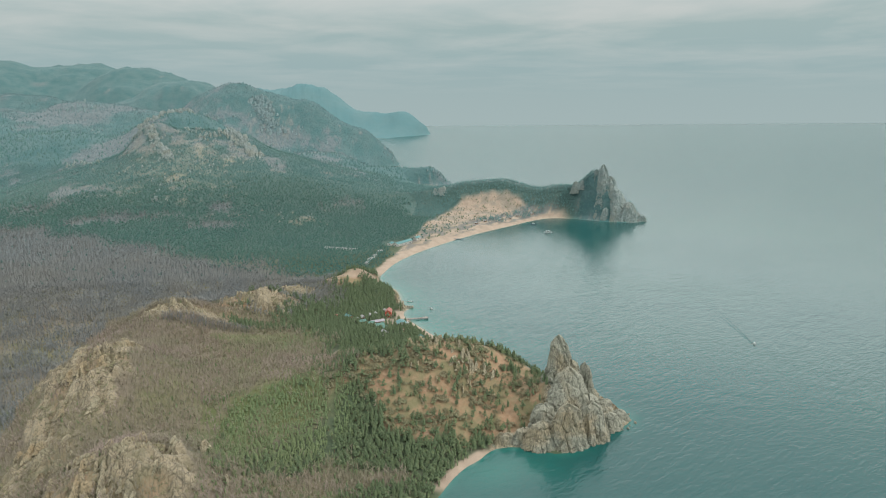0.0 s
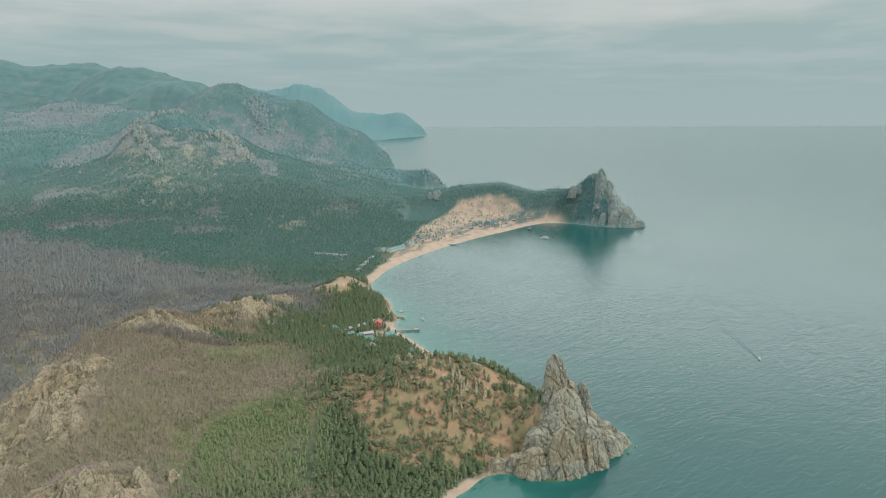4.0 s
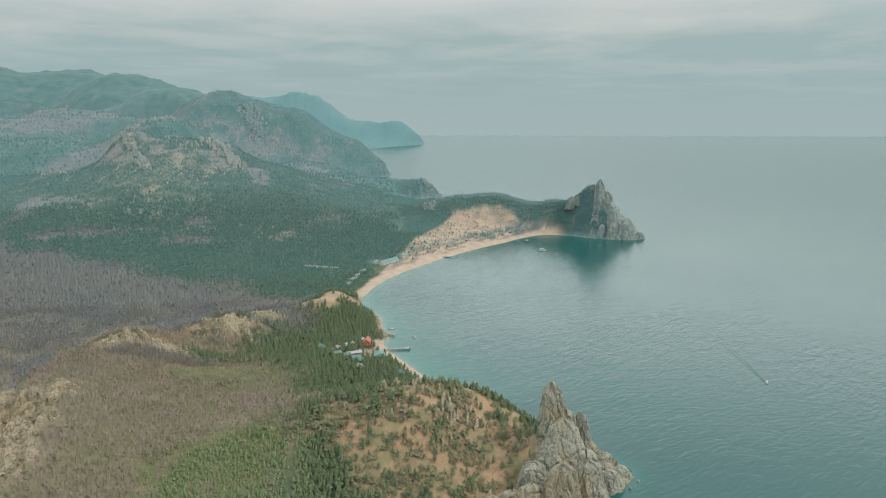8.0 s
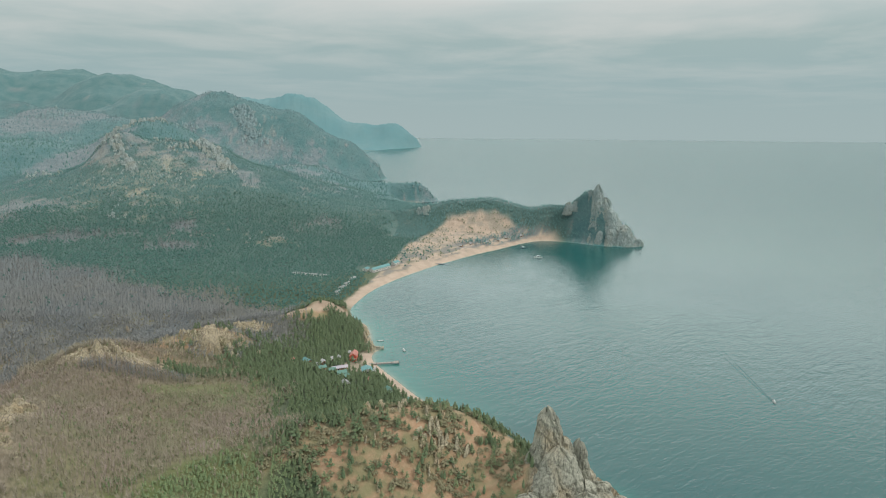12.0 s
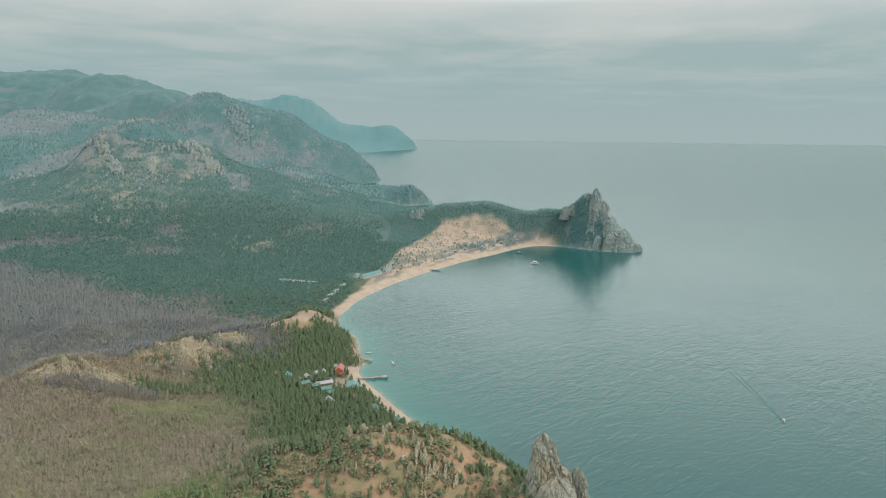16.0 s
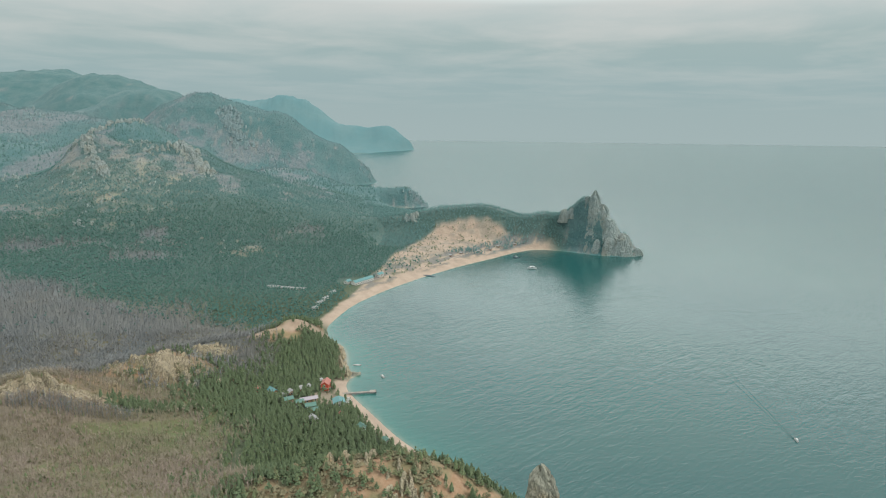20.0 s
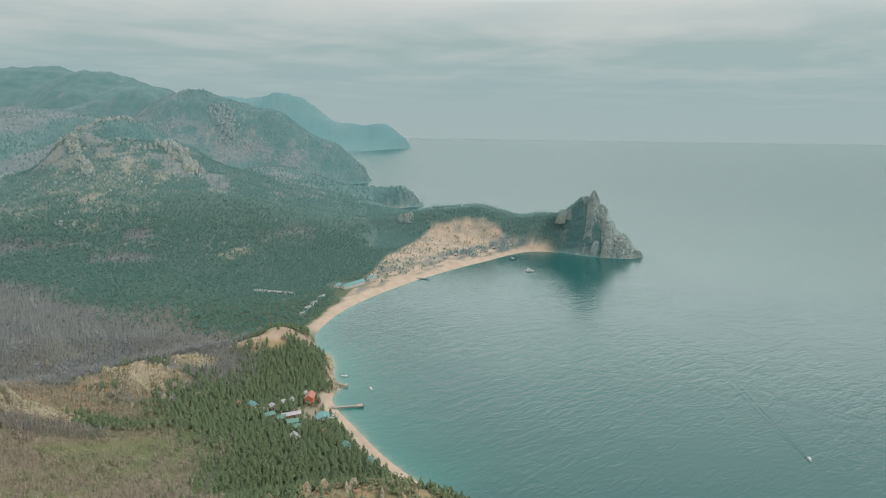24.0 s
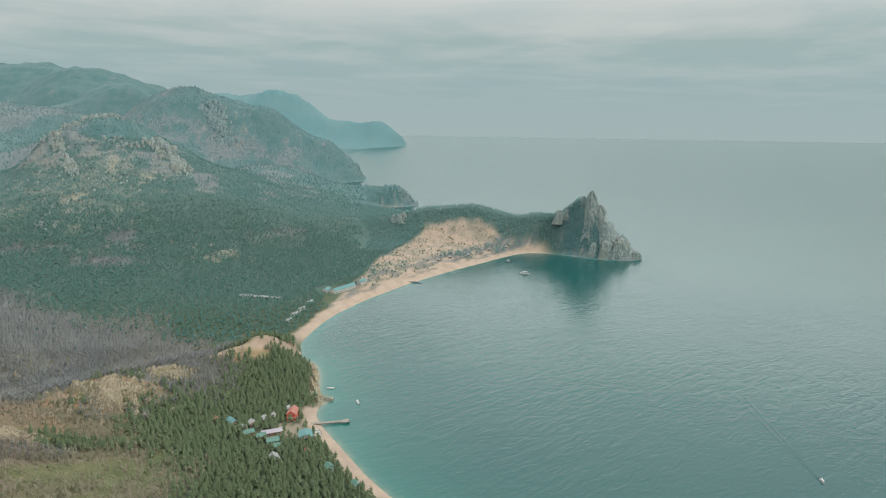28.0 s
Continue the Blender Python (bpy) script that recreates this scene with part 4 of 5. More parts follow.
def scatter(name, shapes_, pts, sizes, mat, label, category):
    """Many plants joined into one sheet of vegetation."""
    vs, fs, n = [], [], 0
    pick = rng.integers(0, len(shapes_), len(pts))
    for k, (v, f) in enumerate(shapes_):
        p, s = pts[pick == k], sizes[pick == k]
        if not len(p):
            continue
        a = rng.uniform(0, 2 * math.pi, len(p))
        c, sn = np.cos(a)[:, None], np.sin(a)[:, None]
        w = rng.uniform(0.8, 1.25, len(p))[:, None]
        x = (v[None, :, 0] * c - v[None, :, 1] * sn) * s[:, None] * w + p[:, :1]
        y = (v[None, :, 0] * sn + v[None, :, 1] * c) * s[:, None] * w + p[:, 1:2]
        z = v[None, :, 2] * s[:, None] + p[:, 2:3]
        vs.append(np.stack([x, y, z], -1).reshape(-1, 3))
        fs.append((f[None] + (np.arange(len(p)) * len(v))[:, None, None] + n).reshape(-1, 3))
        n += len(p) * len(v)
    if not vs:
        return None
    return tagged(new(name, mesh_np(name, np.vstack(vs), np.vstack(fs), mat)), label, category, kind="stuff")


def spots(x0, x1, y0, y1, gap):
    """Jittered plan points with what covers the ground there."""
    xs, ys = np.meshgrid(np.arange(x0, x1, gap), np.arange(y0, y1, gap))
    x = (xs + rng.uniform(-0.5, 0.5, xs.shape) * gap).ravel()
    y = (ys + rng.uniform(-0.5, 0.5, ys.shape) * gap).ravel()
    s = inland(x, y)
    ok = s > 3
    x, y, s = x[ok], y[ok], s[ok]
    z = height(x, y, s)
    return x, y, z, s, covers(x, y, s, z), rng.uniform(0, 1, len(x))


crowns = [joined([tiered_pine(4, 0.20), pine_crown(4, 0.18)]) for _ in range(6)] + [pine_crown(7, 0.25) for _ in range(10)]
bushy_crowns = [pine_crown(7, 0.27) for _ in range(8)]
slim_crowns = [tiered_pine(3, 0.20) for _ in range(4)] + [pine_crown(3, 0.24) for _ in range(4)]
dense_crowns = [pine_crown(5, 0.27) for _ in range(6)]
low_crowns = [pine_crown(2, 0.36) for _ in range(6)]
mid_crowns = [pine_crown(3, 0.27) for _ in range(6)]
far_crowns = [octa((0, 0, 0.5), 0.36, 1.5) for _ in range(5)]
bares = [bare_tree(5) for _ in range(8)]
larches = [bare_tree(10, 0.06) for _ in range(8)]
clumps = [joined([octa((0.5 * math.sqrt(q) * math.cos(2.4 * q * 15), 0.5 * math.sqrt(q) * math.sin(2.4 * q * 15), rng.uniform(0.08, 0.62 - 0.35 * q)), rng.uniform(0.13, 0.24), 0.9) for q in (np.arange(15) + 0.5) / 15]) for _ in range(6)]
trunks = [spike(0.022, 0.75, 3) for _ in range(2)]
tufts = [octa((0, 0, 0.35), 0.7, 0.9) for _ in range(6)]
bushes = [joined([octa((rng.uniform(-0.4, 0.4), rng.uniform(-0.4, 0.4), 0.35), 0.55, 0.9) for _ in range(2)]) for _ in range(5)]


def sheer(z, x, y):
    return np.stack([x, y, z - 0.2], 1)


# near woods, up to the village and the sand cliff
CLEAR = [(39, 556, 8), (48, 529, 9), (27, 534, 8.5), (28, 522, 8), (15, 536, 8), (1, 552, 6.5), (31, 503, 6), (15, 547, 6), (62, 490, 4.5), (76, 473, 4.5), (39, 541, 8)]
x, y, z, s, (sand, burnt, grass, ochre, rock), u = spots(-230, 175, 222, 690, 2.65)
free = np.ones(len(x), bool)
for cx, cy, r in CLEAR:
    free &= (x - cx) ** 2 + (y - cy) ** 2 > (0.66 * r) ** 2
free &= ~((np.abs(x + 13 + (y - 330) * -0.02) < 2.4) & (y < 470))          # a straight firebreak
bare = np.maximum(sand, np.maximum(0.9 * ochre, rock))
young = smooth(hill(x, y, -38, 345, 1.3, 42, 48, 20, 1.5) + 1.2 * fbm(x / 22, y / 22) - 0.6, 0.45, 0.8)
young = young * smooth(x, 12, -4) * (1 - rock)
pine = free & (u > bare + 0.02) & (u * 0.999 > burnt * (1 - 0.75 * young)) & (u > 0.5 * grass)
is_young = rng.uniform(0, 1, len(x)) < np.maximum(young, 0.8 * smooth(x + 16 * (fbm(x / 15, y / 15) - 0.5), -10, -20) * smooth(y, 530, 470))
P = sheer(z, x, y)
hs = rng.uniform(4.2, 7.4, len(x)) * (0.75 + 0.5 * fbm(x / 20, y / 20))
a, b = pine & ~is_young, pine & is_young
scatter("pine_forest", crowns, P[a], hs[a], pine_mat, "dense dark-green pine wood around the bay", "pine forest")
scatter("pine_trunks", trunks, P[a], hs[a], bark_mat, "brown trunks of the pine wood", "tree trunks")
scatter("young_forest", slim_crowns, P[b], hs[b] * 0.66, young_mat, "light-green young slender pines in the valley", "young forest")
x2, y2, z2, s2, c2, u2 = spots(-470, 30, 225, 690, 2.0)
young2 = smooth(hill(x2, y2, -38, 345, 1.3, 42, 48, 20, 1.5) + 1.2 * fbm(x2 / 22, y2 / 22) - 0.6, 0.45, 0.8)
dead = (u2 < c2[1] * (0.35 + 0.6 * smooth(fbm(x2 / 17, y2 / 17, octaves=3), 0.36, 0.58)) * (1 - 0.8 * young2)) & (c2[4] < 0.6 - 0.3 * u2) & (c2[0] < 0.4)
warm = (y2 < 560 + 40 * (fbm(x2 / 40, y2 / 40) - 0.5)) & (x2 > -196 - 0.1 * (y2 - 380) + 30 * (fbm(x2 / 30, y2 / 30) - 0.5))
P2 = sheer(z2, x2, y2)
h2 = rng.uniform(4.5, 8.5, len(x2))
scatter("burnt_forest", larches, P2[dead & ~warm], h2[dead & ~warm], burnt_mat, "grey standing dead trees of a burnt forest", "burnt forest")
more = warm & (u2 < 0.88 * c2[1] * (1 - 0.8 * young2) * (1 - 0.9 * c2[2])) & (c2[4] < 0.6 - 0.3 * u2)
scatter("bare_thicket", larches, P2[more], h2[more] * 0.85, twig_mat, "bare brown larch and birch thicket on the slope", "bare thicket")
low = (c2[1] > 0.3) & (u2 > 0.66) & (x2 > -330)
light = (c2[1] > 0.4) & (u2 > 0.58) & (u2 < 0.70) & (c2[4] < 0.5) & warm & (fbm(x2 / 30, y2 / 30) > 0.46)
scatter("mixed_saplings", slim_crowns, P2[light], rng.uniform(1.8, 4.2, light.sum()), young_mat, "light-green saplings mixed into the bare thicket", "saplings")
scatter("undergrowth", tufts, P2[low], rng.uniform(0.6, 1.7, low.sum()), shrub_mat, "dry olive undergrowth between dead trees", "undergrowth")
xv, yv, zv, sv, cv, uv = spots(-75, 74, 225, 318, 1.8)
pick = uv < 0.84 - 0.5 * smooth(fbm(xv / 12, yv / 8), 0.55, 0.66)
half = rng.uniform(0, 1, len(xv)) < 0.30 + 0.7 * smooth(hill(xv, yv, -12, 293, 1.2, 36, 8) + 1.0 * (fbm(xv / 15, yv / 15) - 0.5), 0.4, 0.7)
scatter("cove_saplings", slim_crowns, sheer(zv, xv, yv)[pick & ~half], rng.uniform(2.0, 4.0, (pick & ~half).sum()), young_mat, "light-green young pines above the cove", "young forest")
scatter("cove_thicket", larches, sheer(zv, xv, yv)[pick & half], rng.uniform(2.6, 4.6, (pick & half).sum()), twig_mat, "bare pinkish-brown saplings above the cove", "bare thicket")
x4, y4, z4, s4, c4, u4 = spots(-95, 14, 285, 405, 1.6)
yg = smooth(hill(x4, y4, -40, 345, 1.3, 44, 48, 20, 1.5) + 1.2 * fbm(x4 / 22, y4 / 22) - 0.6, 0.42, 0.75) * smooth(x4, 12, -6)
grow = (u4 < 0.85 * yg) & (c4[4] < 0.5) & (np.abs(x4 + 13 - (y4 - 330) * 0.02) > 2.0)
scatter("sapling_wood", slim_crowns, sheer(z4, x4, y4)[grow], rng.uniform(2.0, 4.0, grow.sum()), young_mat, "close-standing light-green young pines in the valley", "young forest")
stony = (c2[4] > 0.35) & (u2 < 0.16 + 0.44 * smooth(fbm(x2 / 13, y2 / 13), 0.5, 0.62))
scatter("ridge_shrubs", bushes, P2[stony], rng.uniform(0.6, 1.9, stony.sum()), shrub_mat, "low dry shrubs between the ridge rocks", "shrubs")
xk, yk, zk, sk, ck, uk = spots(-125, -25, 545, 640, 2.4)
green = (uk < 0.04 + 0.5 * smooth(fbm(xk / 10 + 3, yk / 10), 0.50, 0.62)) & (ck[4] + ck[3] > 0.3)
scatter("knob_shrubs", clumps, sheer(zk, xk, yk)[green], rng.uniform(1.4, 3.8, green.sum()), olive_mat, "olive-green shrubs between the knob's rock ribs", "shrubs")
x3, y3, z3, s3, c3, u3 = spots(-30, 150, 315, 425, 2.1)
bush = (c3[3] > 0.15) & (u3 < 0.06 + 0.30 * smooth(fbm(x3 / 11, y3 / 11), 0.40, 0.56)) & (c3[4] < 0.9)
scatter("hill_shrubs", clumps, sheer(z3, x3, y3)[bush], rng.uniform(2.0, 5.2, bush.sum()) * (0.7 + 0.6 * fbm(x3[bush] / 9, y3[bush] / 9)), shrub_mat, "olive-brown shrubs on the ochre slope", "shrubs")

xm, ym, zm, sm, cm_, um = spots(-130, -22, 420, 528, 3.4)
tuft = (um < 0.05 + 0.34 * smooth(fbm(xm / 13, ym / 13), 0.48, 0.62)) & (cm_[4] < 0.5)
scatter("meadow_bushes", bushy_crowns, sheer(zm, xm, ym)[tuft], rng.uniform(1.4, 4.2, tuft.sum()), olive_mat, "olive-green bushes and young pines dotting the meadow", "bushes")
xb, yb, zb, sb, cb, ub = spots(-165, -74, 496, 524, 1.7)
belt = (ub < 0.9) & (hill(xb, yb, -116, 511, 1.0, 40, 6, 8, 2) + 0.5 * (fbm(xb / 9, yb / 9) - 0.5) > 0.4)
scatter("dead_tree_belt", bares, sheer(zb, xb, yb)[belt], rng.uniform(6, 8.5, belt.sum()), burnt_mat, "close belt of grey dead trees beside the meadow", "burnt forest")
x, y, z, s, c, u = spots(-14, 132, 318, 425, 3.9)
some = (c[3] > 0.2) & (c[4] < 0.6) & (u < 0.10 + 0.34 * smooth(fbm(x / 18 + 4, y / 18), 0.38, 0.62))
scatter("slope_pines", bushy_crowns, sheer(z, x, y)[some], rng.uniform(2.6, 6.2, some.sum()), olive_mat, "olive-green low pines on the ochre slope", "pines")

# the burnt plain and the pines behind it
x, y, z, s, (sand, burnt, grass, ochre, rock), u = spots(-760, 60, 690, 1050, 3.4)
dead = (u < burnt * 0.9) & (sand < 0.3)
scatter("burnt_plain", larches, sheer(z, x, y)[dead], rng.uniform(6, 10, dead.sum()), burnt_mat, "wide belt of grey burnt trunks on the plain", "burnt forest")
x, y, z, s, (sand, burnt, grass, ochre, rock), u = spots(-900, 480, 690, 1400, 3.7)
free = ((x - 78) ** 2 / 700 + (y - 840) ** 2 / 300 > 1)
pine = free & (u > np.maximum(0.97 * burnt, np.maximum(np.maximum(np.minimum(sand * 2.6, 1), 0.93 * (s < 34) * (x > 60)), np.maximum(0.75 * rock, 1.0 * ochre)))) & (s > 8)
upper = pine & (rng.uniform(0, 1, len(x)) < smooth(y, 1000, 1130) * smooth(x, 200, 70))
pine &= ~upper
thick = pine & (x > 110 + 30 * (fbm(x / 25, y / 25) - 0.5)) & (y > 1000)
pine &= ~thick
xp, yp, zp, sp, cp, up_ = spots(100, 500, 960, 1330, 3.7)
thick = (sp > 5) & (up_ > np.maximum(np.minimum(cp[0] * 2.2, 1), 0.8 * cp[4])) & (up_ > 0.5 * cp[1]) & (xp > 125 + 30 * (fbm(xp / 25, yp / 25) - 0.5)) & (yp > 1005 - 0.25 * (xp - 110))
scatter("peninsula_forest", mid_crowns, sheer(zp, xp, yp)[thick], rng.uniform(5.5, 8.5, thick.sum()), spit_pine_mat, "dense pine wood on the peninsula, hazed blue-green", "pine forest")
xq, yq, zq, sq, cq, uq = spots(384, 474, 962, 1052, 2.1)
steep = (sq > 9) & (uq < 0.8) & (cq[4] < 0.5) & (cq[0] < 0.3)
scatter("crag_pines", mid_crowns, sheer(zq, xq, yq)[steep], rng.uniform(4.0, 6.5, steep.sum()), spit_pine_mat, "pines clinging to the headland's steep side, hazed blue-green", "pine forest")
scatter("bay_forest", low_crowns, sheer(z, x, y)[pine], rng.uniform(4.4, 7.2, pine.sum()), bay_pine_mat, "pine forest behind the long beach, hazed blue-green", "pine forest")
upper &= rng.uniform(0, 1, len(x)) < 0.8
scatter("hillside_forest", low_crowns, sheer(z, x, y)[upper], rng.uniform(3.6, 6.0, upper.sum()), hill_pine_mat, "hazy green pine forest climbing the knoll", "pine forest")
lone = (sand > 0.5) & (u < 0.10 + 0.22 * smooth(fbm(x / 14, y / 14), 0.5, 0.62) + 0.22 * smooth(x, 160, 110)) & (s > 17) & (y > 780) & free
scatter("dune_pines", mid_crowns, sheer(z, x, y)[lone], rng.uniform(3.5, 7, lone.sum()), pine_mat, "scattered small pines on the sand slope", "pines")
thin = (burnt > 0.5) & (u < 0.32) & (y > 960)
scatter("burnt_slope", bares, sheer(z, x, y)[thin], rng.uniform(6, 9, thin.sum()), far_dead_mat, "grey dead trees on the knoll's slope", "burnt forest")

# the knoll and the far ridges
x, y, z, s, (sand, burnt, grass, ochre, rock), u = spots(-1250, 300, 1400, 2350, 7.0)
pine = (u > np.maximum(0.86 * burnt, 0.7 * rock)) & (s > 8) & (x > -0.62 * (y + 300))
pine &= u > 0.35
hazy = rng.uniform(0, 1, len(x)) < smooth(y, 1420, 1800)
nearer = pine & ~hazy
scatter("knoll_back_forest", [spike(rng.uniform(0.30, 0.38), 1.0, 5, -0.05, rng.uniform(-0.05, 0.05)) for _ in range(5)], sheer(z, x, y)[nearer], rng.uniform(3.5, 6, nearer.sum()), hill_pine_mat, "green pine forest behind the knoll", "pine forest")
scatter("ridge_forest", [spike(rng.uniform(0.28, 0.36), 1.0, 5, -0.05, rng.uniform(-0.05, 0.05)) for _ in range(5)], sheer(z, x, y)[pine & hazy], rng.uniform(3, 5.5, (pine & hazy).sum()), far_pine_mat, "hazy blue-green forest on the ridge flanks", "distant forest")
grey = ~pine & (burnt > 0.4) & (u < 0.7) & (s > 8) & (x > -0.62 * (y + 300))
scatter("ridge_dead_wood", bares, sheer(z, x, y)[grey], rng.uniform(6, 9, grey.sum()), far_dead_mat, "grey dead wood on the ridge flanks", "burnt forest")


# ---- buildings, pier and boats ----
def part(name, bm, material, parent, label=""):
    """Links a bmesh as one mesh object under a thing or a part."""
    me = bpy.data.meshes.new(name)
    bm.to_mesh(me)
    bm.free()
    me.materials.append(material)
    ob = new(name, me)
    ob.parent = parent
    return tagged(ob, label)


def slab(x0, y0, z0, x1, y1, z1, bevel=0.0):
    bm = bmesh.new()
    bmesh.ops.create_cube(bm, size=1.0, matrix=Matrix.Translation(((x0 + x1) / 2, (y0 + y1) / 2, (z0 + z1) / 2)) @ Matrix.Diagonal((x1 - x0, y1 - y0, z1 - z0, 1)))
    if bevel:
        bmesh.ops.bevel(bm, geom=bm.edges[:], offset=bevel, segments=1, affect="EDGES")
    return bm


def prism(profile, y0, y1):
    """A closed profile in x and z, drawn out along y."""
    bm = bmesh.new()
    a = [bm.verts.new((x, y0, z)) for x, z in profile]
    b = [bm.verts.new((x, y1, z)) for x, z in profile]
    bm.faces.new(a)
    bm.faces.new(b[::-1])
    for i in range(len(a)):
        k = (i + 1) % len(a)
        bm.faces.new((a[k], a[i], b[i], b[k]))
    bmesh.ops.recalc_face_normals(bm, faces=bm.faces[:])
    return bm


def paint(name, colour, rough=0.7, wear=(0.25, 0.22, 0.18), seams=False):
    m = Mat(name, rough, 0.4)
    c = m.mix(m.span(m.noise(0.9, 5, 0.65), 0.5, 0.75, 0, 0.45), colour, wear)
    c = m.mix(m.span(m.noise(0.2, 3), 0.4, 0.7, 0, 0.3), c, tuple(0.7 * v for v in colour))
    m.base(c)
    m.bump(m.noise(2.0, 4), 0.3, 0.05)
    return m.m


ROOFS = {"turquoise": paint("turquoise_sheet_roof", (0.10, 0.235, 0.24), 0.55, (0.22, 0.28, 0.26)), "green": paint("green_sheet_roof", (0.09, 0.19, 0.155), 0.55, (0.22, 0.27, 0.23)),
         "grey": paint("grey_slate_roof", (0.30, 0.30, 0.30), 0.8, (0.40, 0.37, 0.34)), "white": paint("white_sheet_roof", (0.26, 0.27, 0.266), 0.6, (0.42, 0.42, 0.40)),
         "rust": paint("faded_red_roof", (0.36, 0.15, 0.12), 0.7, (0.38, 0.33, 0.30)), "mauve": paint("mauve_grey_roof", (0.34, 0.31, 0.35), 0.7, (0.42, 0.40, 0.38))}
WALLS = {"red": paint("red_painted_boards", (0.56, 0.10, 0.06), 0.7, (0.44, 0.16, 0.10)), "wood": paint("brown_boards", (0.28, 0.18, 0.11), 0.8, (0.20, 0.15, 0.11)),
         "white": paint("white_plaster", (0.48, 0.475, 0.44), 0.8, (0.55, 0.52, 0.46)), "green": paint("pale_green_boards", (0.28, 0.42, 0.36), 0.8, (0.30, 0.34, 0.28)), "orange": paint("orange_canvas", (0.65, 0.17, 0.05), 0.9, (0.5, 0.2, 0.1))}
trim_mat = paint("white_window_trim", (0.74, 0.73, 0.70), 0.6)
door_mat = paint("dark_door_boards", (0.13, 0.09, 0.06), 0.7)
glass = Mat("window_glass", 0.05, 0.5)
glass.base((0.03, 0.045, 0.05))
pane_mat = glass.m
plank_mat = paint("grey_weathered_planks", (0.26, 0.245, 0.215), 0.85, (0.26, 0.23, 0.20))
pile_mat = paint("dark_wet_piles", (0.10, 0.085, 0.07), 0.6)
hull_white = paint("white_boat_hull", (0.52, 0.54, 0.53), 0.4, (0.36, 0.37, 0.35))
hull_dark = paint("dark_boat_hull", (0.10, 0.13, 0.16), 0.4, (0.18, 0.17, 0.16))


def land_z(x, y):
    return float(height(np.array([float(x)]), np.array([float(y)]))[0])


def house(x, y, turn, w, d, h, rise, wall, roof, storeys, label, group="", z=None):
    """A gabled house: ridge along its length d, windows on the long sides and gables."""
    zz = land_z(x, y) if z is None else z
    root = tagged(new("house"), label, "house", group)
    root.empty_display_size = 1.0
    root.matrix_world = pose(x, y, zz, 0, 0, turn)
    hw, hd = w / 2, d / 2
    part("foundation", slab(-hw - 0.15, -hd - 0.15, -1.6, hw + 0.15, hd + 0.15, 0.25), ROOFS["grey"], root)
    part("wall", prism([(-hw, 0.25), (hw, 0.25), (hw, h), (0, h + rise * 0.96), (-hw, h)], -hd, hd), WALLS[wall], root)
    over, th, k = 0.55, 0.16, rise / hw
    for side in (-1, 1):
        prof = [(0, h + rise), (side * (hw + over), h - over * k), (side * (hw + over), h - over * k + th), (0, h + rise + th)]
        r = part("roof", prism(prof, -hd - over, hd + over), ROOFS[roof], root)
        for n in range(int(d / 1.5)):                                 # standing seams
            yy = -hd + 0.7 + n * 1.5
            part("seam", prism([(px, pz + th + 0.002) for px, pz in (prof[0], prof[1])] + [(prof[1][0], prof[1][1] + th + 0.07), (0, h + rise + th + 0.07)], yy - 0.04, yy + 0.04), ROOFS[roof], r)
    part("ridge_cap", prism([(-0.22, h + rise + th - 0.02), (0, h + rise + th + 0.08), (0.22, h + rise + th - 0.02), (0, h + rise + th - 0.04)], -hd - over - 0.02, hd + over + 0.02), ROOFS[roof], root)
    step = h / storeys
    for st in range(storeys):
        z0 = 0.9 + st * step
        for side in (-1, 1):
            n = max(1, int(d / 2.8))
            for i in range(n):
                yy = -hd + (i + 0.5) * d / n
                if st == 0 and side == 1 and i == n // 2:
                    dr = part("door", slab(hw, yy - 0.5, 0.25, hw + 0.08, yy + 0.5, 2.25), door_mat, root)
                    part("handle", slab(hw + 0.08, yy + 0.32, 1.2, hw + 0.13, yy + 0.42, 1.26), trim_mat, dr)
                    continue
                win(root, (side * hw, yy, z0), side, 0)
            win(root, (0, side * hd, z0), side, 1)
    return root


def win(root, at, side, gable, w=1.1, h=1.15):
    """A window with frame and pane, standing a little proud of its wall."""
    x, y, z = at
    if gable:
        f = slab(x - w / 2 - 0.1, min(y, y + side * 0.07), z - 0.1, x + w / 2 + 0.1, max(y, y + side * 0.07), z + h + 0.1)
        p = slab(x - w / 2, min(y, y + side * 0.09), z, x + w / 2, max(y, y + side * 0.09), z + h)
    else:
        f = slab(min(x, x + side * 0.07), y - w / 2 - 0.1, z - 0.1, max(x, x + side * 0.07), y + w / 2 + 0.1, z + h + 0.1)
        p = slab(min(x, x + side * 0.09), y - w / 2, z, max(x, x + side * 0.09), y + w / 2, z + h)
    o = part("window", f, trim_mat, root)
    part("pane", p, pane_mat, o)


V = "village houses"
red = house(39, 557, -12, 5.6, 8.2, 5.4, 2.0, "red", "rust", 2, "two-storey red wooden house with a faded red roof", V)
bal = part("balcony", slab(-2.9, -5.3, 2.75, 2.9, -4.1, 2.95), plank_mat, red)
for bx in np.linspace(-2.7, 2.7, 9):
    part("baluster", slab(bx - 0.05, -5.27, 2.95, bx + 0.05, -5.17, 3.85), WALLS["red"], bal)
part("handrail", slab(-2.9, -5.3, 3.85, 2.9, -5.14, 3.95), WALLS["red"], bal)
for bx in (-2.6, 2.6):
    part("post", slab(bx - 0.1, -5.3, 0, bx + 0.1, -5.1, 2.75), WALLS["red"], red)
house(48, 528, 6, 7.6, 7.6, 3.2, 1.6, "white", "turquoise", 1, "low house with a bright turquoise sheet roof by the beach", V)
house(27, 535, -78, 4.2, 11.8, 2.8, 1.0, "wood", "mauve", 1, "long low hut with a mauve-grey roof", V)
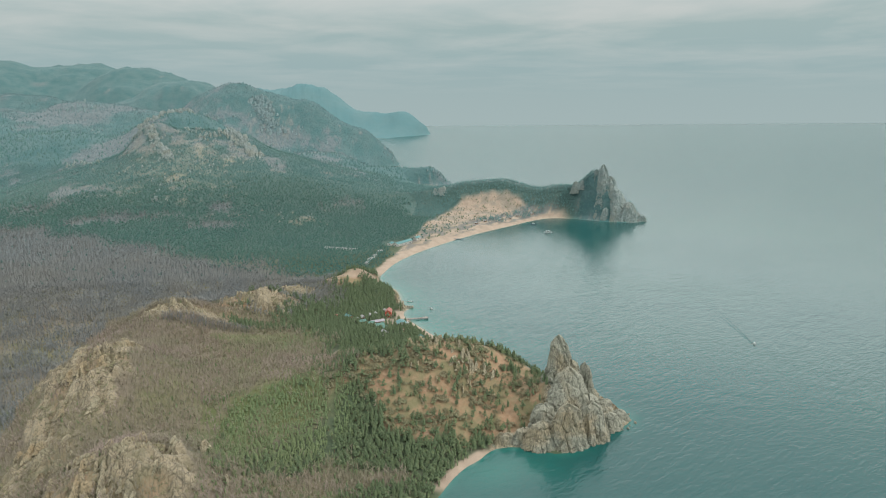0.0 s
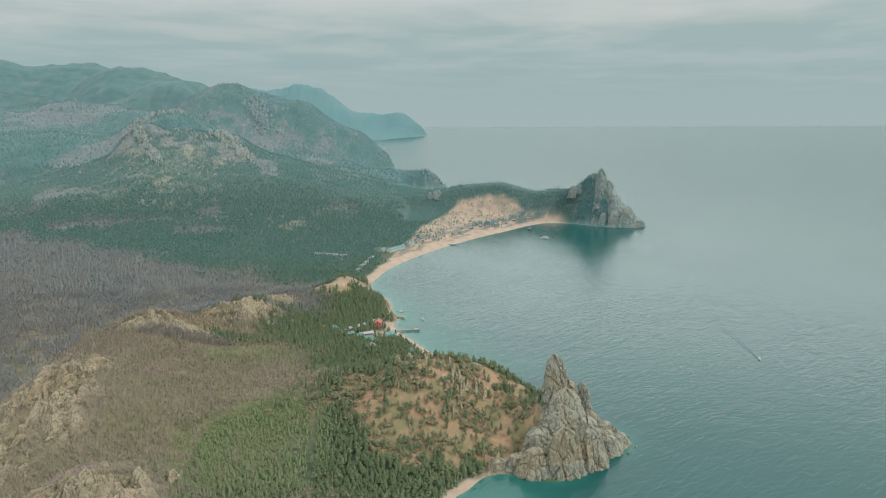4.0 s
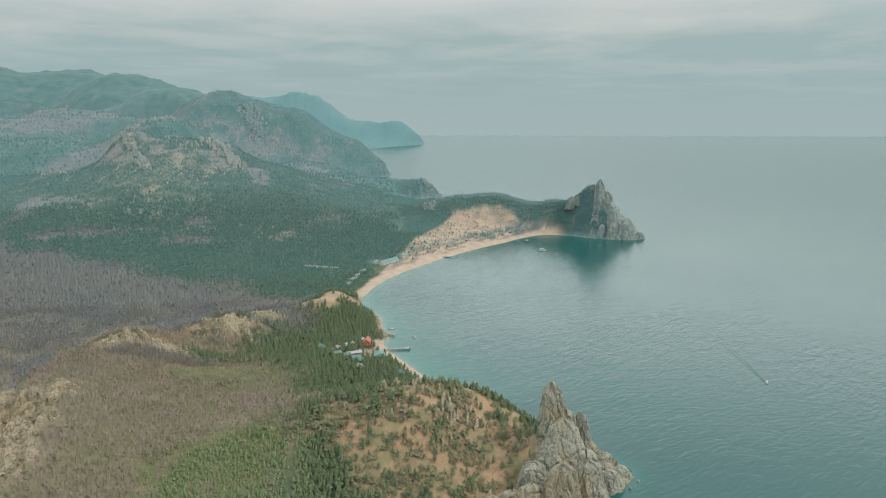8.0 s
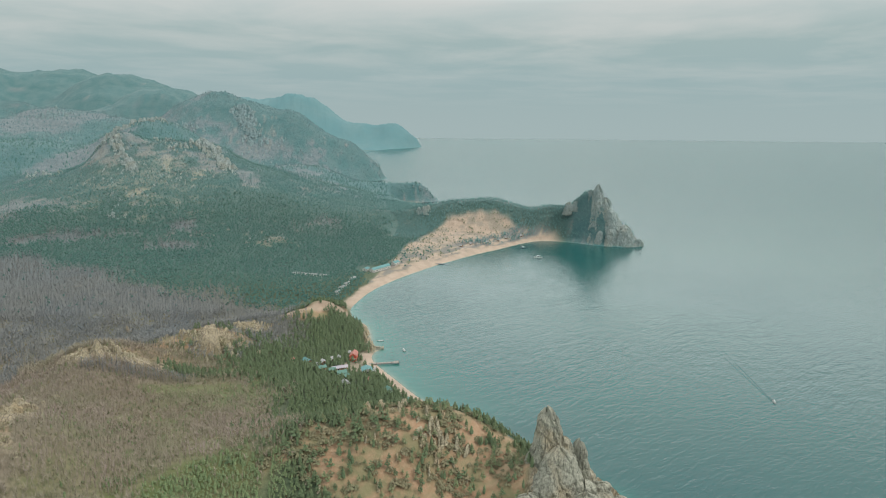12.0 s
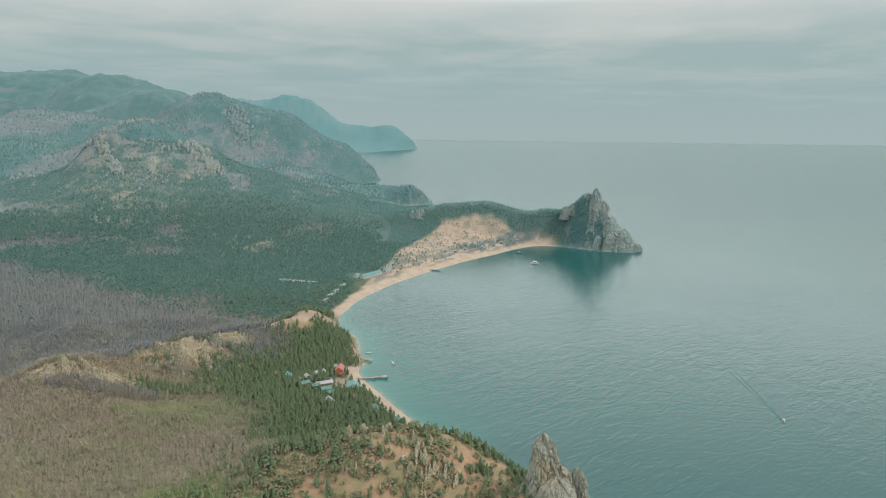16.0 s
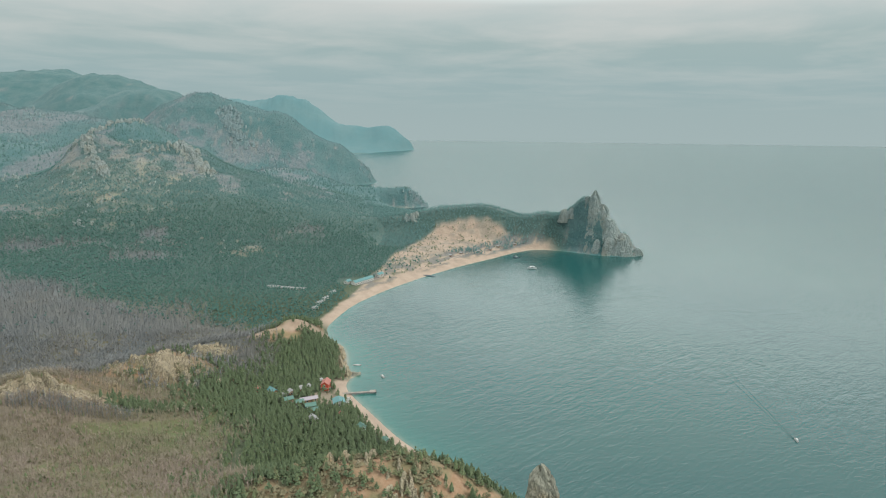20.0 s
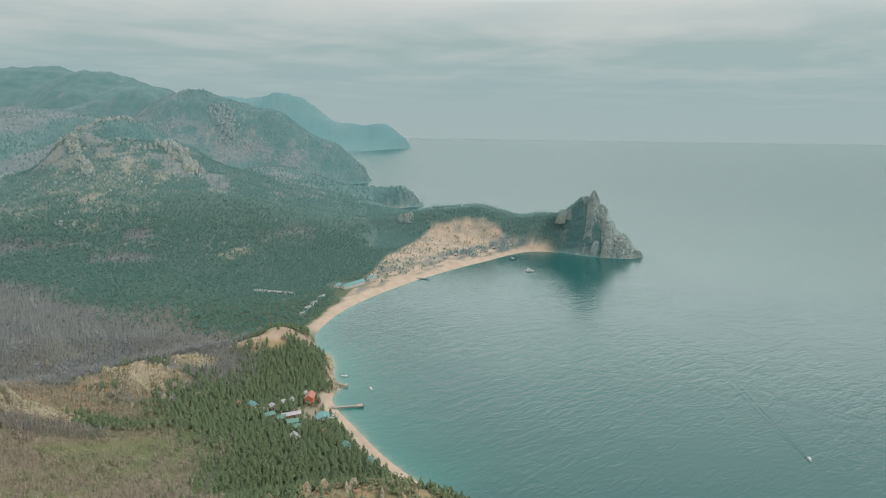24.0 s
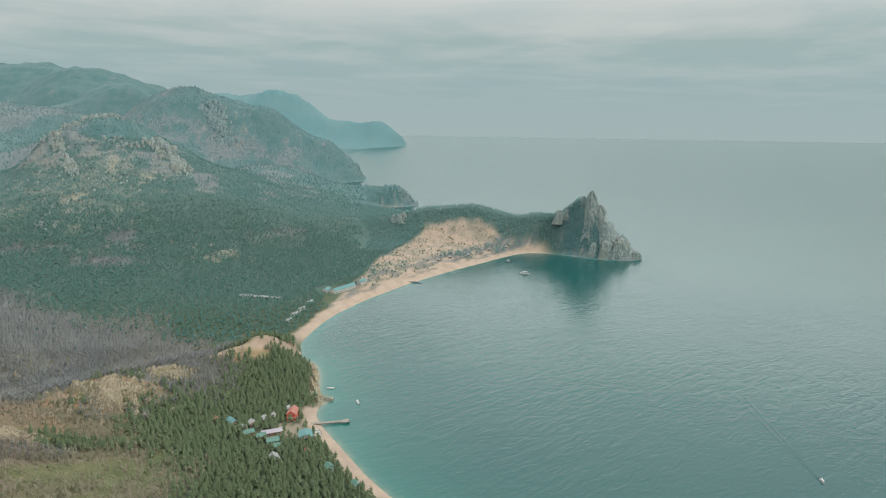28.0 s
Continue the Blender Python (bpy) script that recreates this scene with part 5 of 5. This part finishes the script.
house(13, 536, -70, 4.2, 5.9, 2.8, 1.2, "wood", "green", 1, "small hut with a green sheet roof among pines", V)
house(21, 531, -75, 4.2, 5, 2.8, 1.2, "wood", "green", 1, "small hut with a green sheet roof among pines", V)
house(28.5, 524, -80, 4.6, 6.7, 3.0, 1.3, "green", "green", 1, "pale-green hut with a green sheet roof", V)
house(31, 516, -80, 4.2, 5.5, 2.8, 1.2, "green", "green", 1, "pale-green hut with a green sheet roof", V)
house(31, 502, 20, 4.6, 5.5, 3.0, 1.7, "white", "white", 1, "whitewashed cottage with a pale roof at the wood's edge", V)
house(1, 552, 35, 4.2, 7.6, 3.0, 1.4, "wood", "turquoise", 1, "brown cabin with a turquoise roof in the pines", V)
house(-10, 557, 10, 2.9, 3.4, 2.6, 1.0, "red", "rust", 1, "tiny red shed in the pines", V)
house(14, 548, 20, 3.4, 4.6, 2.6, 1.0, "wood", "grey", 1, "grey-roofed wooden shed behind the village", V)
house(20, 554, -30, 3.4, 4.2, 2.6, 1.0, "wood", "grey", 1, "grey-roofed wooden shed behind the village", V)
house(9, 544, 60, 3.4, 4.2, 2.6, 1.0, "white", "white", 1, "pale shed with a white roof", V)
house(26, 557, -10, 2.9, 4.2, 2.6, 1.0, "white", "white", 1, "pale shed with a white roof", V)
house(62, 490, 25, 3.8, 4.2, 2.8, 1.3, "green", "green", 1, "teal cabin half hidden by pines above the beach", V)
house(76, 473, 25, 3.8, 4.6, 2.6, 1.2, "white", "green", 1, "pale cabin half hidden by pines above the beach", V)
house(49.5, 510, 15, 2.5, 2.9, 1.9, 1.0, "orange", "rust", 1, "small orange beach kiosk", V)
house(35, 568, -20, 3.4, 4.2, 2.4, 1.0, "white", "grey", 1, "white shed behind the red house", V)
B = "beach houses"
house(82, 842, -46, 8, 32, 3.6, 1.8, "white", "turquoise", 1, "long beach building with a turquoise sheet roof", B)
house(104, 862, -43, 6, 10, 3.4, 1.6, "white", "turquoise", 1, "short beach building with a turquoise sheet roof", B)
house(64, 838, -30, 6, 8, 3.0, 1.4, "white", "turquoise", 1, "small turquoise-roofed house at the beach's edge", B)
C = "cabins in the forest clearing"
for k in range(9):
    house(-24 + 4.9 * k, 822 - 1.4 * k + 0.8 * (k % 3), 78 + 5 * (k % 2), 3.6, 4.2, 2.5, 0.9, "white", "white", 1, "small white cabin in a row at the forest clearing", C)
for hx, hy, ht in ((27, 748, 55), (32, 764, 55), (38, 778, 52), (46, 798, 48)):
    house(hx, hy, ht - 90, 4, 8, 2.6, 0.9, "white", "white", 1, "pale cabin under the pines by the beach path", C)
for hx, hy in ((232, 975), (262, 990), (283, 1003), (300, 1018), (330, 1030), (214, 962)):
    house(hx, hy, 40, 3.2, 4, 2.3, 0.9, "wood", "grey", 1, "small brown beach shed by the dune", "dune sheds")

# the pier
pier = tagged(new("pier"), "narrow grey plank pier on dark piles", "pier")
pier.matrix_world = pose(47, 551, 0, 0, 0, 1)
part("beam", slab(0, -1.0, 0.95, 27, -0.8, 1.2), pile_mat, pier)
part("beam", slab(0, 0.8, 0.95, 27, 1.0, 1.2), pile_mat, pier)
board = slab(0, -1.2, 1.2, 0.42, 1.2, 1.28)
first = part("plank", board, plank_mat, pier)
for k in range(1, 60):
    o = new("plank", first.data)
    o.parent = pier
    o.location = (k * 0.45, 0.02 * ((k * 7) % 5 - 2), 0.004 * ((k * 3) % 4))
for k in range(9):
    for yy in (-0.9, 0.9):
        bm = bmesh.new()
        bmesh.ops.create_cone(bm, cap_ends=True, segments=8, radius1=0.19, radius2=0.16, depth=4.6, matrix=Matrix.Translation((1 + 3.1 * k, yy, -0.7)))
        part("pile", bm, pile_mat, pier)
part("landing", slab(24.5, -2.1, 1.3, 28.5, 1.9, 1.5, 0.03), plank_mat, pier)
part("fender", slab(28.5, -2.0, 0.2, 28.8, 1.8, 1.7), pile_mat, pier)


def boat(x, y, turn, length, hull, cabin, label, z=0.0, group="moored boats"):
    """A boat with a raked bow, inner floor, rubbing strake and, for larger ones, a cabin."""
    root = tagged(new("boat"), label, "boat", group)
    root.matrix_world = pose(x, y, z, 0, 0, turn)
    n, beam, deep = 14, length * 0.16, length * 0.11
    bm = bmesh.new()
    rows = []
    for i in range(n):
        t = i / (n - 1)
        w = beam * (1 - max(0, (t - 0.45) / 0.55) ** 2.2) * (0.86 + 0.14 * min(1, t * 4))
        yy, top = -length / 2 + length * t, deep * (0.75 + 0.45 * t * t)
        rows.append([bm.verts.new(p) for p in ((-w, yy, top), (-w * 0.78, yy - 0.02 * length * t, -0.2 * deep), (0, yy - 0.05 * length * t, -0.5 * deep), (w * 0.78, yy - 0.02 * length * t, -0.2 * deep), (w, yy, top), (w * 0.86, yy, top), (w * 0.7, yy, 0.25 * deep), (-w * 0.7, yy, 0.25 * deep), (-w * 0.86, yy, top))])
    for a, b in zip(rows[:-1], rows[1:]):
        for i in range(9):
            k = (i + 1) % 9
            bm.faces.new((a[i], a[k], b[k], b[i]))
    bm.faces.new(rows[0])
    bm.faces.new(rows[-1][::-1])
    bmesh.ops.recalc_face_normals(bm, faces=bm.faces[:])
    part("hull", bm, hull, root)
    for t in (0.3, 0.55):
        part("thwart", slab(-beam * 0.75, -length / 2 + length * t, deep * 0.5, beam * 0.75, -length / 2 + length * t + 0.3, deep * 0.58), plank_mat, root)
    part("outboard", slab(-0.2, -length / 2 - 0.45, 0, 0.2, -length / 2, deep * 1.25, 0.06), pile_mat, root)
    if cabin:
        c = part("cabin", prism([(-beam * 0.62, deep * 0.7), (beam * 0.62, deep * 0.7), (beam * 0.5, deep * 2.1), (-beam * 0.5, deep * 2.1)], -length * 0.22, length * 0.2), hull_white, root)
        part("cabin_roof", slab(-beam * 0.58, -length * 0.25, deep * 2.1, beam * 0.58, length * 0.22, deep * 2.2, 0.03), hull_white, c)
        for side in (-1, 1):
            part("pane", prism([(side * beam * 0.60, deep * 1.25), (side * beam * 0.635, deep * 1.25), (side * beam * 0.57, deep * 1.85), (side * beam * 0.53, deep * 1.85)], -length * 0.16, length * 0.14), pane_mat, c)
        part("mast", slab(-0.06, -0.06, deep * 2.2, 0.06, 0.06, deep * 3.8), trim_mat, root)
    return root


boat(316, 903, 78, 13, hull_white, True, "white cabin cruiser anchored in the bay")
boat(314, 971, 70, 9, hull_dark, True, "small dark cabin boat anchored off the dune")
boat(83, 579, 20, 5.5, hull_white, True, "small white motor boat anchored near the pier")
boat(64, 605, 80, 6, hull_white, False, "pale open boat moored off the rocks")
boat(166, 884, 80, 11, hull_dark, False, "dark flat boat drawn up at the beach")
boat(174, 880, 60, 6, hull_dark, False, "dark open boat at the beach's edge")
boat(340, 438, 158, 5.5, hull_white, True, "white motor boat under way on open water", group="")
for k, (bx, by) in enumerate(((53.5, 541), (54.5, 537.5), (55, 533.5))):
    boat(bx, by, 92 + 4 * k, 5.0, hull_white, False, "white rowing boat drawn up on the sand", land_z(bx, by) + 0.3, "beached boats")

# the wake behind the motor boat: two low crests that spread astern
for side in (-1, 1):
    n = 60
    t = np.linspace(0, 1, n)[:, None]
    ax, ay = 340 + 26 * t + side * (0.6 + 2.6 * t), 441 + 110 * t
    off = np.linspace(-1, 1, 7)[None, :]
    vx = ax + off * (0.8 + 0.8 * t)
    vz = 0.02 + (0.22 * (1 - t) + 0.02) * (1 - off * off) * (0.8 + 0.4 * vnoise(t * 40 + side, off * 2.0))
    vz = np.where(abs(off) > 0.99, -0.05, vz)
    i = np.arange(n * 7).reshape(n, 7)
    q = np.stack([i[:-1, :-1], i[:-1, 1:], i[1:, 1:], i[1:, :-1]], -1).reshape(-1, 4)
    tagged(new("wake", mesh_np("wake", np.stack([vx, ay + 0 * off, vz], -1).reshape(-1, 3), q, water_mat, {"shoal": np.zeros(n * 7), "offing": np.zeros(n * 7)}, True)), "low foaming wake crest on the lake", "wake", kind="structure")

# ---- single trees nearest the flight ----
TREES = []
for k in range(7):
    root = tagged(new("pine_tree"), "green pine with an open ragged crown", "tree", "pines near the cape")
    slim = rng.uniform(0.22, 0.30)
    v, f = joined([spike(0.028, 0.9, 6, 0, rng.uniform(-0.03, 0.03))] + [(np.array([(0, 0, zc), (0.012, 0, zc + 0.03), (slim * math.cos(a) * 0.8, slim * math.sin(a) * 0.8, zc + 0.10)]), np.array([(0, 1, 2)])) for zc, a in zip(np.linspace(0.35, 0.8, 7), np.arange(7) * 2.4)])
    o = new("trunk", mesh_np("trunk", v, f, bark_mat))
    o.parent = root
    cl = []
    for c in range(26):
        tt = c / 26
        a, w = c * 2.39996 + rng.uniform(-0.4, 0.4), slim * (1.1 - 0.9 * tt) * (0.55 + 0.45 * min(1, 5 * tt))
        rr = w * rng.uniform(0.35, 0.95)
        cl.append(octa((rr * math.cos(a), rr * math.sin(a), 0.28 + 0.68 * tt), max(w * 0.48, 0.05), rng.uniform(0.6, 1.0)))
    o = new("crown", mesh_np("crown", *joined(cl), pine_mat if k % 3 else young_mat))
    o.parent = root
    TREES.append(root)
count = 0
px, py, pz, ps, pc, pu = spots(-12, 128, 322, 408, 5.2)
for i in np.argsort(pu):
    x_, y_ = px[i], py[i]
    if pc[0][i] > 0.3 or pc[4][i] > 0.75 or count >= 210:
        continue
    size = rng.uniform(3.6, 7.4)
    m = pose(x_, y_, pz[i] - 0.15, 0, 0, rng.uniform(0, 360)) @ Matrix.Diagonal((size * rng.uniform(0.8, 1.1), size * rng.uniform(0.8, 1.1), size, 1))
    if count < len(TREES):
        TREES[count].matrix_world = m
    else:
        src = TREES[count % len(TREES)]
        keep_scale = src.scale.copy()
        src.scale = (1, 1, 1)
        copy_thing(src, m)
        src.scale = keep_scale
    count += 1
